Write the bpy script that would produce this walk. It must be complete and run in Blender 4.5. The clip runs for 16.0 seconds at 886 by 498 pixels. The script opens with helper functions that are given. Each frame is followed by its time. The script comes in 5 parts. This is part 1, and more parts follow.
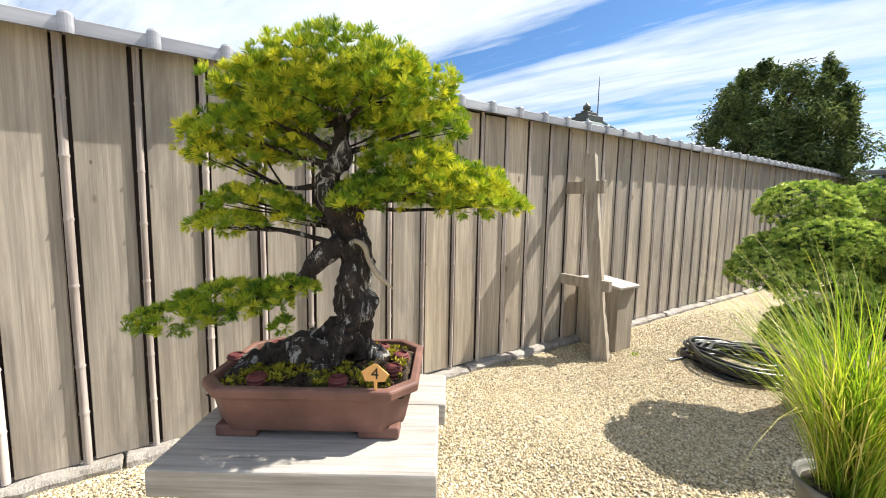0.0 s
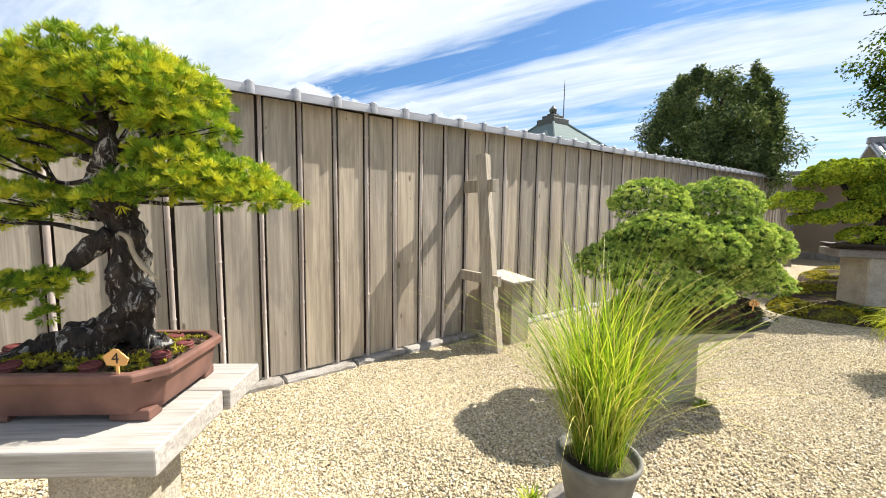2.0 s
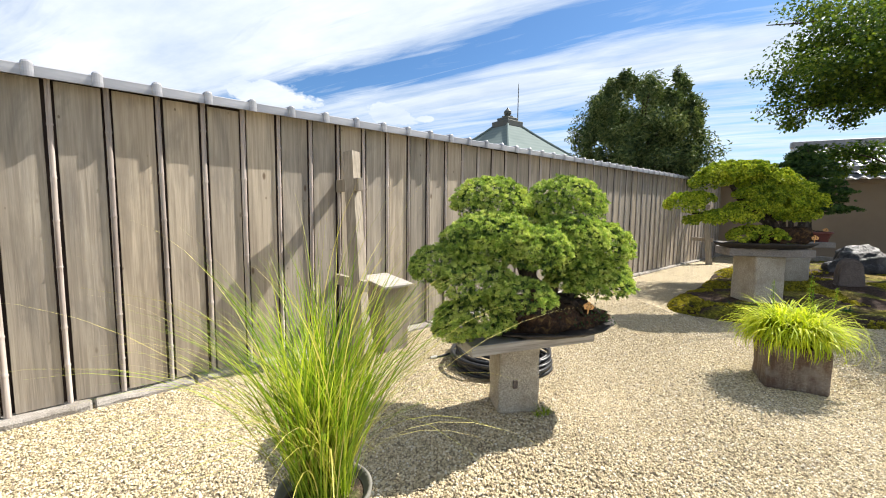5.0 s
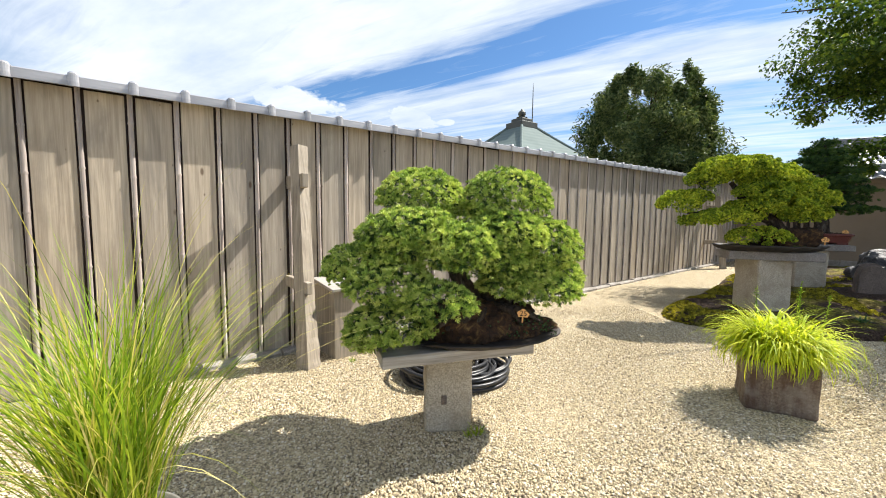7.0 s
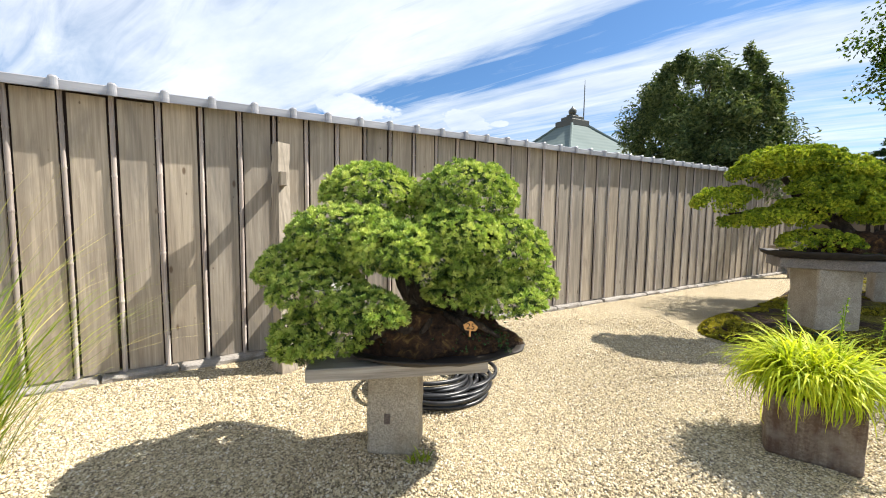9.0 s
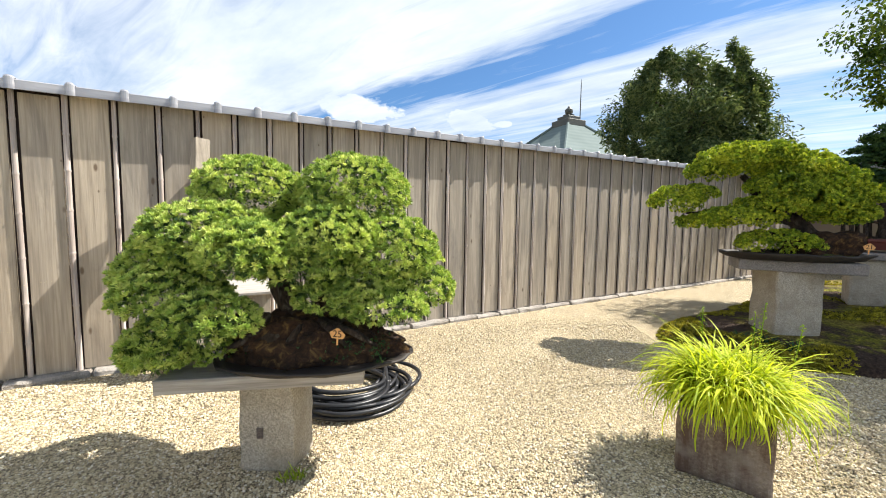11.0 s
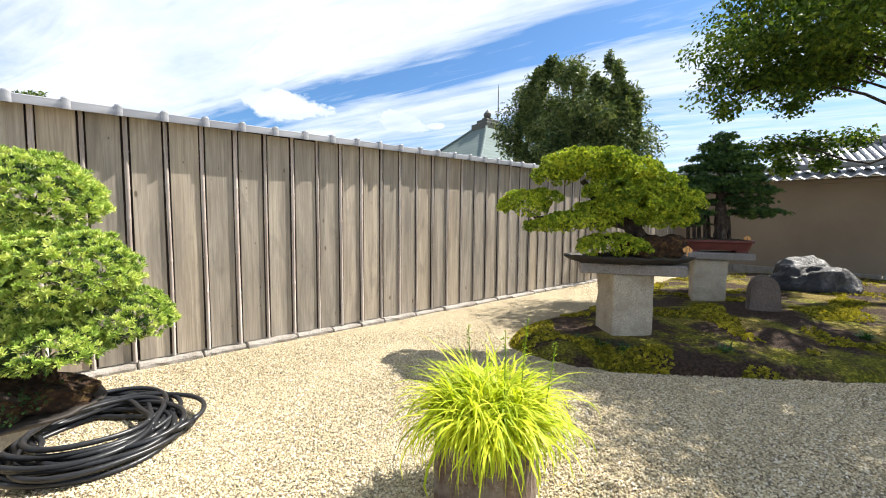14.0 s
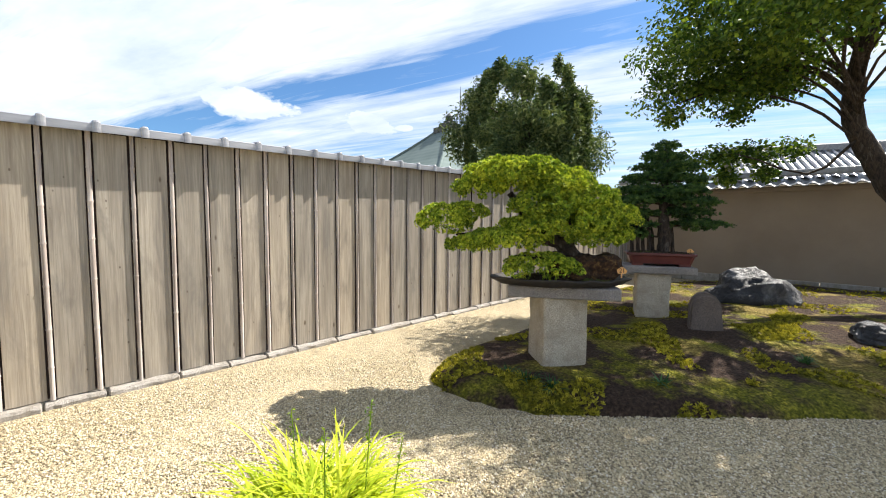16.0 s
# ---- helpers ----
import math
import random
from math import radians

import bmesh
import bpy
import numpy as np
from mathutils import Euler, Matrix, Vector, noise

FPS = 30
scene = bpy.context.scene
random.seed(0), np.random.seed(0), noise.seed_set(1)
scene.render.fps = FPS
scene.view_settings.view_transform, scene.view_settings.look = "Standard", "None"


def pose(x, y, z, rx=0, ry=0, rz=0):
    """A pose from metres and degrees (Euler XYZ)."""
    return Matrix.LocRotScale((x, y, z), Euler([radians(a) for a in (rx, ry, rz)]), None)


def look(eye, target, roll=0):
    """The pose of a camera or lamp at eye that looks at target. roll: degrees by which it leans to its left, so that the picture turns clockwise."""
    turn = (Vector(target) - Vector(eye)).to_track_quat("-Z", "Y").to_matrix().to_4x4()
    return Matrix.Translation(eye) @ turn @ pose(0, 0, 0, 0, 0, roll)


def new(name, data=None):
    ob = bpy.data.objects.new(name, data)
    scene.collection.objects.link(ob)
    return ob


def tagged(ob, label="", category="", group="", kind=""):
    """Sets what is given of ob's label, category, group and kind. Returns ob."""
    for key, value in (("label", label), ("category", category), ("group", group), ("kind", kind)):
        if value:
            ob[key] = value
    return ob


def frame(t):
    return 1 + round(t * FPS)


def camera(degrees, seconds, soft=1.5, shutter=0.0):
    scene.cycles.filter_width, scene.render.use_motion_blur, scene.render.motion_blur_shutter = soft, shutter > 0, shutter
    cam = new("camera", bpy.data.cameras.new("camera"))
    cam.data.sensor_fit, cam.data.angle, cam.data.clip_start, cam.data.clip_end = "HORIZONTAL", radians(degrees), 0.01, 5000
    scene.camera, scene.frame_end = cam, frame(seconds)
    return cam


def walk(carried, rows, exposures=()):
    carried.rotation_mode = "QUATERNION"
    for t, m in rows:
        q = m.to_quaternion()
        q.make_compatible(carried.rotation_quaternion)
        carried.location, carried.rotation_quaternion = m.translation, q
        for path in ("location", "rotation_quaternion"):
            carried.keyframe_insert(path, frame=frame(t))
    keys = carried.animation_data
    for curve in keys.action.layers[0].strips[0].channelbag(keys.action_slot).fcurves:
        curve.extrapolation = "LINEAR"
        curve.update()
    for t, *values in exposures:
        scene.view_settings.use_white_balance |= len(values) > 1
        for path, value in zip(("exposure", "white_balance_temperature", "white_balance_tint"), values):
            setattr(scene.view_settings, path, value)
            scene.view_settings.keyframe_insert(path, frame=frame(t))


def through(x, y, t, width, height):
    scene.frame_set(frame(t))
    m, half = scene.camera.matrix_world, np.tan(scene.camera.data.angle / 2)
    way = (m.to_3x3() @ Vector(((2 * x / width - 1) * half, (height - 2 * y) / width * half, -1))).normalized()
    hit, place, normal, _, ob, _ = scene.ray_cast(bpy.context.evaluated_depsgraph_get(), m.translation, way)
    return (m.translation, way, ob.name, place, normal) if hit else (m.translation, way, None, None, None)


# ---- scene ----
cam = camera(96.5, 16.0, soft=1.0)
METRES, EYE, TILT, LEAN, TURN = 6.1, 1.5, 0.0, 0.0, 0.0
ROWS = [
    (0.0, 0.0, 0.0, 0.0, 0.11, -5.77, -1.1),
    (0.5, 0.0345, -0.0017, -0.0026, 0.02, -5.76, -1.1),
    (1.0, 0.0735, -0.0058, -0.0024, -0.48, -5.65, -1.0),
    (1.5, 0.1067, -0.0141, -0.0038, -1.47, -5.57, -0.9),
    (2.0, 0.1448, -0.022, -0.0036, -2.8, -5.46, -0.78),
    (2.5, 0.1813, -0.0319, -0.0016, -4.19, -5.45, -0.79),
    (3.0, 0.2136, -0.0331, -0.0056, -5.42, -5.41, -0.78),
    (3.5, 0.2467, -0.0248, -0.0054, -6.47, -5.39, -0.73),
    (4.0, 0.2703, -0.0157, -0.0054, -7.14, -5.35, -0.69),
    (4.5, 0.2917, -0.0066, -0.002, -7.45, -5.3, -0.66),
    (7.0, 0.4285, 0.0363, -0.0096, -4.52, -4.83, -0.67),
    (7.5, 0.4551, 0.048, -0.0101, -2.47, -4.75, -0.72),
    (8.0, 0.48, 0.057, -0.0124, -0.1, -4.68, -0.75),
    (10.5, 0.6205, 0.1126, -0.0115, 4.26, -4.57, -0.83),
    (11.0, 0.6465, 0.1165, -0.0127, 3.5, -4.56, -0.83),
    (11.5, 0.675, 0.1243, -0.0162, 2.09, -4.59, -0.87),
    (12.0, 0.7023, 0.1346, -0.0159, 0.26, -4.65, -0.87),
    (12.5, 0.7261, 0.1428, -0.0141, -1.72, -4.7, -0.83),
    (13.0, 0.7541, 0.1537, -0.0125, -3.44, -4.66, -0.75),
    (13.5, 0.7907, 0.1636, -0.0071, -4.84, -4.52, -0.67),
    (14.0, 0.8181, 0.1702, -0.0023, -5.94, -4.33, -0.6),
    (14.5, 0.8466, 0.1906, 0.0034, -6.98, -4.2, -0.59),
    (15.0, 0.8745, 0.2127, 0.0119, -8.17, -4.1, -0.59),
    (15.5, 0.8977, 0.2277, 0.0198, -9.38, -3.98, -0.52),
    (16.0, 0.9273, 0.2538, 0.0242, -10.4, -3.96, -0.54),
]
walk(cam, [(t, pose(0, 0, EYE, TILT, LEAN, TURN) @ pose(METRES * x, METRES * y, METRES * z, 90 + pitch, roll, yaw)) for t, x, y, z, yaw, pitch, roll in ROWS],
     exposures=[(0.0, 1.20), (2.0, 1.16), (3.5, 1.07), (7.5, 1.10), (11.0, 1.14), (13.0, 1.24), (16.0, 1.20)])

# ---------------------------------------------------------------- light
SUN_AZ, SUN_EL = 20.0, 50.0      # degrees from +x towards +y, and above the horizon
sun_way = Vector((math.cos(radians(SUN_AZ)) * math.cos(radians(SUN_EL)), math.sin(radians(SUN_AZ)) * math.cos(radians(SUN_EL)), math.sin(radians(SUN_EL))))
sun_data = bpy.data.lights.new("sun", "SUN")
sun_data.energy, sun_data.angle, sun_data.color = 5.0, radians(0.53), (1.0, 0.945, 0.855)
sun_lamp = new("sun", sun_data)
sun_lamp.matrix_world = look(sun_way * 60, (0, 0, 0))

world = bpy.data.worlds.new("sky")
scene.world = world
world.use_nodes = True


class Nodes:
    """Short hand for building a node tree."""

    def __init__(self, tree):
        self.tree = tree

    def add(self, kind, links=None, operation=None, feature=None, bands_direction=None):
        n = self.tree.nodes.new(kind)
        if operation:
            n.operation = operation
        if feature:
            n.feature = feature
        if bands_direction:
            n.bands_direction = bands_direction
        for k, v in (links or {}).items():
            if isinstance(v, bpy.types.NodeSocket):
                self.tree.links.new(v, n.inputs[k])
            else:
                n.inputs[k].default_value = v
        return n

    def math(self, op, a, b=0.0, c=0.0, clamp=False):
        n = self.add("ShaderNodeMath", {0: a, 1: b, 2: c}, operation=op)
        n.use_clamp = clamp
        return n.outputs[0]

    def noise(self, vec, scale, detail=4.0, rough=0.55, distort=0.0):
        return self.add("ShaderNodeTexNoise", {"Vector": vec, "Scale": scale, "Detail": detail, "Roughness": rough, "Distortion": distort}).outputs["Fac"]

    def ramp(self, fac, stops):
        n = self.add("ShaderNodeValToRGB", {0: fac})
        el = n.color_ramp.elements
        while len(el) < len(stops):
            el.new(0.5)
        for e, (p, c) in zip(el, stops):
            e.position = p
            e.color = (*c, 1) if len(c) == 3 else c
        return n.outputs[0]

    def mapping(self, vec, scale=(1, 1, 1), rot=(0, 0, 0), loc=(0, 0, 0)):
        return self.add("ShaderNodeMapping", {"Vector": vec, "Scale": scale, "Rotation": rot, "Location": loc}).outputs[0]

    def mix(self, fac, a, b, blend="MIX"):
        n = self.add("ShaderNodeMix")
        n.data_type, n.blend_type = "RGBA", blend
        for k, v in ((0, fac), (6, a), (7, b)):
            if isinstance(v, bpy.types.NodeSocket):
                self.tree.links.new(v, n.inputs[k])
            else:
                n.inputs[k].default_value = v if k == 0 else (*v, 1)
        return n.outputs[2]


def build_sky():
    tree = world.node_tree
    tree.nodes.clear()
    k = Nodes(tree)
    sky = k.add("ShaderNodeTexSky")
    sky.sky_type, sky.sun_disc = "NISHITA", False
    sky.sun_elevation, sky.sun_rotation = radians(SUN_EL), radians(90 - SUN_AZ)
    sky.altitude, sky.air_density, sky.dust_density, sky.ozone_density = 30.0, 1.0, 0.6, 1.6
    co = k.add("ShaderNodeTexCoord").outputs["Generated"]
    sep = k.add("ShaderNodeSeparateXYZ", {0: co})
    up = k.math("MAXIMUM", sep.outputs[2], 0.0)
    deep = k.math("ADD", up, 0.07)
    flat = k.add("ShaderNodeCombineXYZ", {0: k.math("DIVIDE", sep.outputs[0], deep), 1: k.math("DIVIDE", sep.outputs[1], deep), 2: 0.0}).outputs[0]
    # long streaks of high cloud, drawn out along one heading
    turned = k.mapping(flat, (1, 1, 1), (0, 0, radians(CLOUD_TURN)))
    streak = k.noise(k.mapping(turned, (0.35, 1.5, 1)), 1.0, 9.0, 0.58, 0.5)
    wisp = k.noise(k.mapping(turned, (0.9, 5.5, 1)), 1.0, 8.0, 0.62, 0.8)
    across = k.add("ShaderNodeSeparateXYZ", {0: turned}).outputs[1]
    place = k.math("ADD", across, k.math("MULTIPLY", k.math("SUBTRACT", streak, 0.5), 0.8))
    base = k.ramp(k.math("DIVIDE", place, 8.0), [(0.0, (0.56, 0.56, 0.56)), (0.07, (0.66, 0.66, 0.66)), (0.12, (1.0, 1.0, 1.0)), (0.20, (0.92, 0.92, 0.92)), (0.228, (0.14, 0.14, 0.14)), (0.262, (0.22, 0.22, 0.22)), (0.30, (0.82, 0.82, 0.82)), (0.345, (0.7, 0.7, 0.7)), (0.385, (0.42, 0.42, 0.42)), (0.56, (0.52, 0.52, 0.52)), (0.7, (0.55, 0.55, 0.55)), (1.0, (0.5, 0.5, 0.5))])
    cover = k.math("ADD", base, k.math("MULTIPLY", k.math("SUBTRACT", wisp, 0.5), 1.15))
    high = k.ramp(cover, [(0.22, (0, 0, 0)), (0.5, (0.55, 0.55, 0.55)), (0.85, (1, 1, 1))])
    # small heaped clouds near the horizon
    puff = k.noise(k.mapping(co, (11.0, 11.0, 20.0)), 1.0, 8.0, 0.6)
    low = 0.0
    for way, wide in (((-0.262, 0.934, 0.245), 0.075), ((-0.007, 0.972, 0.229), 0.06), ((0.085, 0.970, 0.225), 0.024)):
        if wide:
            gap = k.add("ShaderNodeVectorMath", {0: co, 1: way}, operation="SUBTRACT").outputs[0]
            far = k.add("ShaderNodeVectorMath", {0: k.mapping(gap, (1 / wide, 1 / wide, 2.6 / wide))}, operation="LENGTH").outputs["Value"]
            heap = k.math("SUBTRACT", k.math("ADD", 1.15, k.math("MULTIPLY", k.math("SUBTRACT", puff, 0.5), 2.8)), far)
            low = k.math("MAXIMUM", low, heap, clamp=True)
    low = k.ramp(low, [(0.05, (0, 0, 0)), (0.35, (1, 1, 1))])
    amount = k.math("MAXIMUM", high, low)
    shade = k.noise(k.mapping(turned, (0.8, 1.8, 1)), 1.0, 6.0, 0.6)
    white = k.ramp(shade, [(0.3, (3.8, 4.6, 5.7)), (0.7, (6.7, 7.05, 7.6))])
    blue = k.mix(1.0, sky.outputs[0], (0.48, 0.70, 0.90), "MULTIPLY")
    both = k.mix(amount, blue, white)
    bg = k.add("ShaderNodeBackground", {"Color": both, "Strength": 0.078})
    k.add("ShaderNodeOutputWorld", {"Surface": bg.outputs[0]})


CLOUD_TURN = 36.4
build_sky()


# ---------------------------------------------------------------- materials
def material(name, draw, rough=0.8, metal=0.0, spec=0.4):
    """draw(k, object coordinates) gives colour, and, if wanted, relief height, its depth in metres and roughness."""
    m = bpy.data.materials.new(name)
    m.use_nodes = True
    tree = m.node_tree
    tree.nodes.clear()
    k = Nodes(tree)
    co = k.add("ShaderNodeTexCoord").outputs["Object"]
    made = draw(k, co)
    colour, height, depth, gloss = (tuple(made) + (None, None, None))[:4] if isinstance(made, tuple) else (made, None, None, None)
    b = k.add("ShaderNodeBsdfPrincipled", {"Base Color": colour, "Roughness": gloss if gloss is not None else rough, "Metallic": metal, "Specular IOR Level": spec})
    if height is not None:
        tree.links.new(k.add("ShaderNodeBump", {"Height": height, "Distance": depth, "Strength": 1.0}).outputs[0], b.inputs["Normal"])
    k.add("ShaderNodeOutputMaterial", {"Surface": b.outputs[0]})
    return m


def world_co(k):
    return k.add("ShaderNodeNewGeometry").outputs["Position"]


def leaf_material(name, dark, mid, light, patch=3.0, through=0.35, rough=0.5):
    """Foliage: colour by piece and by patch, with light coming through."""
    m = bpy.data.materials.new(name)
    m.use_nodes = True
    tree = m.node_tree
    tree.nodes.clear()
    k = Nodes(tree)
    geo = k.add("ShaderNodeNewGeometry")
    big = k.noise(geo.outputs["Position"], patch, 3.0)
    mixed = k.math("ADD", k.math("MULTIPLY", geo.outputs["Random Per Island"], 0.70), k.math("MULTIPLY", k.math("SUBTRACT", big, 0.30), 0.98))
    colour = k.ramp(mixed, [(0.1, dark), (0.5, mid), (0.9, light)])
    b = k.add("ShaderNodeBsdfPrincipled", {"Base Color": colour, "Roughness": rough, "Specular IOR Level": 0.22})
    t = k.add("ShaderNodeBsdfTranslucent", {"Color": k.mix(1.0, colour, (1.25, 1.2, 0.6), "MULTIPLY")})
    both = k.add("ShaderNodeMixShader", {0: through, 1: b.outputs[0], 2: t.outputs[0]})
    k.add("ShaderNodeOutputMaterial", {"Surface": both.outputs[0]})
    return m


def draw_gravel(k, co):
    p = world_co(k)
    cell = k.add("ShaderNodeTexVoronoi", {"Vector": p, "Scale": 75.0, "Randomness": 1.0})
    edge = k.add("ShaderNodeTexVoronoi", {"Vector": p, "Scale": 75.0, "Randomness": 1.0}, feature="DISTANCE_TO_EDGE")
    pick = k.add("ShaderNodeSeparateColor", {0: cell.outputs["Color"]}).outputs[0]
    stone = k.ramp(pick, [(0.0, (0.17, 0.135, 0.10)), (0.25, (0.41, 0.335, 0.215)), (0.6, (0.59, 0.485, 0.295)), (0.88, (0.67, 0.575, 0.39)), (1.0, (0.74, 0.69, 0.59))])
    broad = k.noise(p, 0.9, 4.0)
    stone = k.mix(k.ramp(broad, [(0.35, (0.0, 0, 0)), (0.75, (0.45, 0.45, 0.45))]), stone, (0.50, 0.41, 0.26))
    # shade between the stones is painted into the colour along the cell edges
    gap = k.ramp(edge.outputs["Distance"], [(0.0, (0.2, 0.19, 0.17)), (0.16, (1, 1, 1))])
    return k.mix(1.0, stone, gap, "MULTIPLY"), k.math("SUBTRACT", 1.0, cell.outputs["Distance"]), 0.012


def draw_pebble(k, co):
    r = k.add("ShaderNodeNewGeometry").outputs["Random Per Island"]
    return k.ramp(r, [(0.0, (0.17, 0.135, 0.10)), (0.2, (0.40, 0.325, 0.205)), (0.6, (0.58, 0.48, 0.30)), (0.85, (0.66, 0.57, 0.39)), (1.0, (0.74, 0.69, 0.59))])


def draw_board(k, co):
    """Weathered cedar: grain along z, grey and brown streaks, knots, each board its own tone."""
    own = k.add("ShaderNodeObjectInfo").outputs["Random"]
    shift = k.add("ShaderNodeCombineXYZ", {0: k.math("MULTIPLY", own, 37.0), 1: 0.0, 2: k.math("MULTIPLY", own, 91.0)}).outputs[0]
    p = k.add("ShaderNodeVectorMath", {0: co, 1: shift}, operation="ADD").outputs[0]
    grain = k.noise(k.mapping(p, (55, 55, 1.6)), 1.0, 6.0, 0.6, 0.6)
    streak = k.noise(k.mapping(p, (6.5, 6.5, 0.6)), 1.0, 5.0, 0.6, 0.6)
    stain = k.noise(k.mapping(p, (4.0, 4.0, 0.9)), 1.0, 5.0, 0.62, 1.4)
    colour = k.ramp(streak, [(0.26, (0.26, 0.226, 0.185)), (0.46, (0.395, 0.345, 0.282)), (0.72, (0.55, 0.485, 0.395))])
    colour = k.mix(k.ramp(stain, [(0.50, (0, 0, 0)), (0.68, (0.62, 0.62, 0.62))]), colour, (0.205, 0.19, 0.17))
    colour = k.mix(k.math("MULTIPLY", k.ramp(grain, [(0.35, (1, 1, 1)), (0.62, (0, 0, 0))]), 0.55), colour, (0.20, 0.165, 0.13))
    knot = k.add("ShaderNodeTexVoronoi", {"Vector": k.mapping(p, (5.2, 5.2, 2.1)), "Scale": 1.0}).outputs["Distance"]
    colour = k.mix(k.ramp(knot, [(0.045, (0.8, 0.8, 0.8)), (0.09, (0, 0, 0))]), colour, (0.10, 0.062, 0.035))
    dots = k.add("ShaderNodeTexVoronoi", {"Vector": k.mapping(p, (8.0, 8.0, 4.5)), "Scale": 1.0}).outputs["Distance"]
    colour = k.mix(k.ramp(dots, [(0.035, (0.7, 0.7, 0.7)), (0.07, (0, 0, 0))]), colour, (0.09, 0.06, 0.04))
    tone = k.ramp(own, [(0.0, (0.82, 0.83, 0.84)), (0.5, (1, 1, 1)), (1.0, (1.16, 1.11, 1.03))])
    return k.mix(1.0, colour, tone, "MULTIPLY"), grain, 0.0015


def draw_old_wood(k, co):
    own = k.add("ShaderNodeObjectInfo").outputs["Random"]
    p = k.add("ShaderNodeVectorMath", {0: co, 1: k.add("ShaderNodeCombineXYZ", {0: k.math("MULTIPLY", own, 13.0), 1: own, 2: own}).outputs[0]}, operation="ADD").outputs[0]
    grain = k.noise(k.mapping(p, (2.2, 60, 60)), 1.0, 6.0, 0.6, 0.4)
    broad = k.noise(p, 5.0, 4.0)
    colour = k.ramp(grain, [(0.25, (0.20, 0.18, 0.16)), (0.5, (0.36, 0.335, 0.305)), (0.78, (0.50, 0.475, 0.44))])
    return k.mix(k.ramp(broad, [(0.45, (0, 0, 0)), (0.8, (0.5, 0.5, 0.5))]), colour, (0.27, 0.245, 0.21)), grain, 0.003


def draw_post(k, co):
    grain = k.noise(k.mapping(co, (38, 38, 2.0)), 1.0, 6.0, 0.6, 0.4)
    broad = k.noise(co, 4.0, 4.0)
    colour = k.ramp(grain, [(0.25, (0.17, 0.14, 0.11)), (0.55, (0.33, 0.285, 0.225)), (0.8, (0.44, 0.39, 0.315))])
    return k.mix(k.ramp(broad, [(0.5, (0, 0, 0)), (0.8, (0.5, 0.5, 0.5))]), colour, (0.24, 0.20, 0.15)), grain, 0.002


def draw_bamboo(k, co):
    own = k.add("ShaderNodeObjectInfo").outputs["Random"]
    n = k.noise(k.mapping(co, (40, 40, 1.2)), 1.0, 4.0)
    colour = k.ramp(n, [(0.3, (0.22, 0.175, 0.155)), (0.52, (0.46, 0.41, 0.38)), (0.72, (0.68, 0.64, 0.61))])
    tone = k.ramp(own, [(0.0, (0.7, 0.68, 0.66)), (1.0, (1.15, 1.12, 1.1))])
    return k.mix(1.0, colour, tone, "MULTIPLY"), n, 0.0008


def draw_granite(k, co, base=(0.36, 0.34, 0.30), dirt=(0.16, 0.13, 0.09)):
    speck = k.noise(co, 95.0, 3.0, 0.7)
    broad = k.noise(co, 4.5, 5.0, 0.6)
    pit = k.noise(co, 28.0, 6.0, 0.65)
    colour = k.ramp(speck, [(0.3, tuple(c * 0.55 for c in base)), (0.5, base), (0.7, tuple(min(0.7, c * 1.45) for c in base))])
    colour = k.mix(k.ramp(broad, [(0.45, (0, 0, 0)), (0.72, (0.75, 0.75, 0.75))]), colour, dirt)
    return colour, pit, 0.012


def draw_rock(k, co):
    big = k.noise(co, 3.2, 8.0, 0.62, 0.4)
    fine = k.noise(co, 22.0, 6.0, 0.65)
    colour = k.ramp(big, [(0.3, (0.014, 0.014, 0.016)), (0.52, (0.04, 0.04, 0.045)), (0.7, (0.17, 0.17, 0.175))])
    return colour, k.math("ADD", big, k.math("MULTIPLY", fine, 0.35)), 0.09


def draw_block(k, co):
    sep = k.add("ShaderNodeSeparateXYZ", {0: co})
    drip = k.noise(k.mapping(co, (14, 14, 1.5)), 1.0, 5.0, 0.6)
    speck = k.noise(co, 60.0, 4.0, 0.7)
    broad = k.noise(co, 5.0, 4.0)
    colour = k.ramp(speck, [(0.3, (0.12, 0.09, 0.065)), (0.55, (0.225, 0.175, 0.135)), (0.75, (0.32, 0.275, 0.225))])
    colour = k.mix(k.ramp(drip, [(0.42, (0, 0, 0)), (0.62, (0.8, 0.8, 0.8))]), colour, (0.085, 0.045, 0.03))
    return k.mix(k.ramp(broad, [(0.5, (0, 0, 0)), (0.7, (0.5, 0.5, 0.5))]), colour, (0.33, 0.31, 0.28)), speck, 0.008


def draw_bark(k, co, dark=(0.010, 0.007, 0.006), mid=(0.038, 0.027, 0.021), light=(0.52, 0.49, 0.45)):
    plate = k.noise(k.mapping(co, (26, 26, 9)), 1.0, 6.0, 0.65, 0.8)
    pale = k.noise(k.mapping(co, (16, 16, 5)), 1.0, 7.0, 0.72, 1.2)
    colour = k.ramp(plate, [(0.36, dark), (0.55, mid), (0.72, tuple(c * 1.7 for c in mid))])
    return k.mix(k.ramp(pale, [(0.55, (0, 0, 0)), (0.61, (0.9, 0.9, 0.9))]), colour, light), plate, 0.04


def draw_soil(k, co):
    a = k.noise(co, 22.0, 6.0, 0.65)
    b = k.noise(co, 6.0, 3.0)
    colour = k.ramp(a, [(0.3, (0.010, 0.007, 0.005)), (0.52, (0.04, 0.026, 0.015)), (0.72, (0.15, 0.11, 0.07))])
    return k.mix(k.ramp(b, [(0.52, (0, 0, 0)), (0.64, (0.8, 0.8, 0.8))]), colour, (0.10, 0.12, 0.025)), a, 0.03


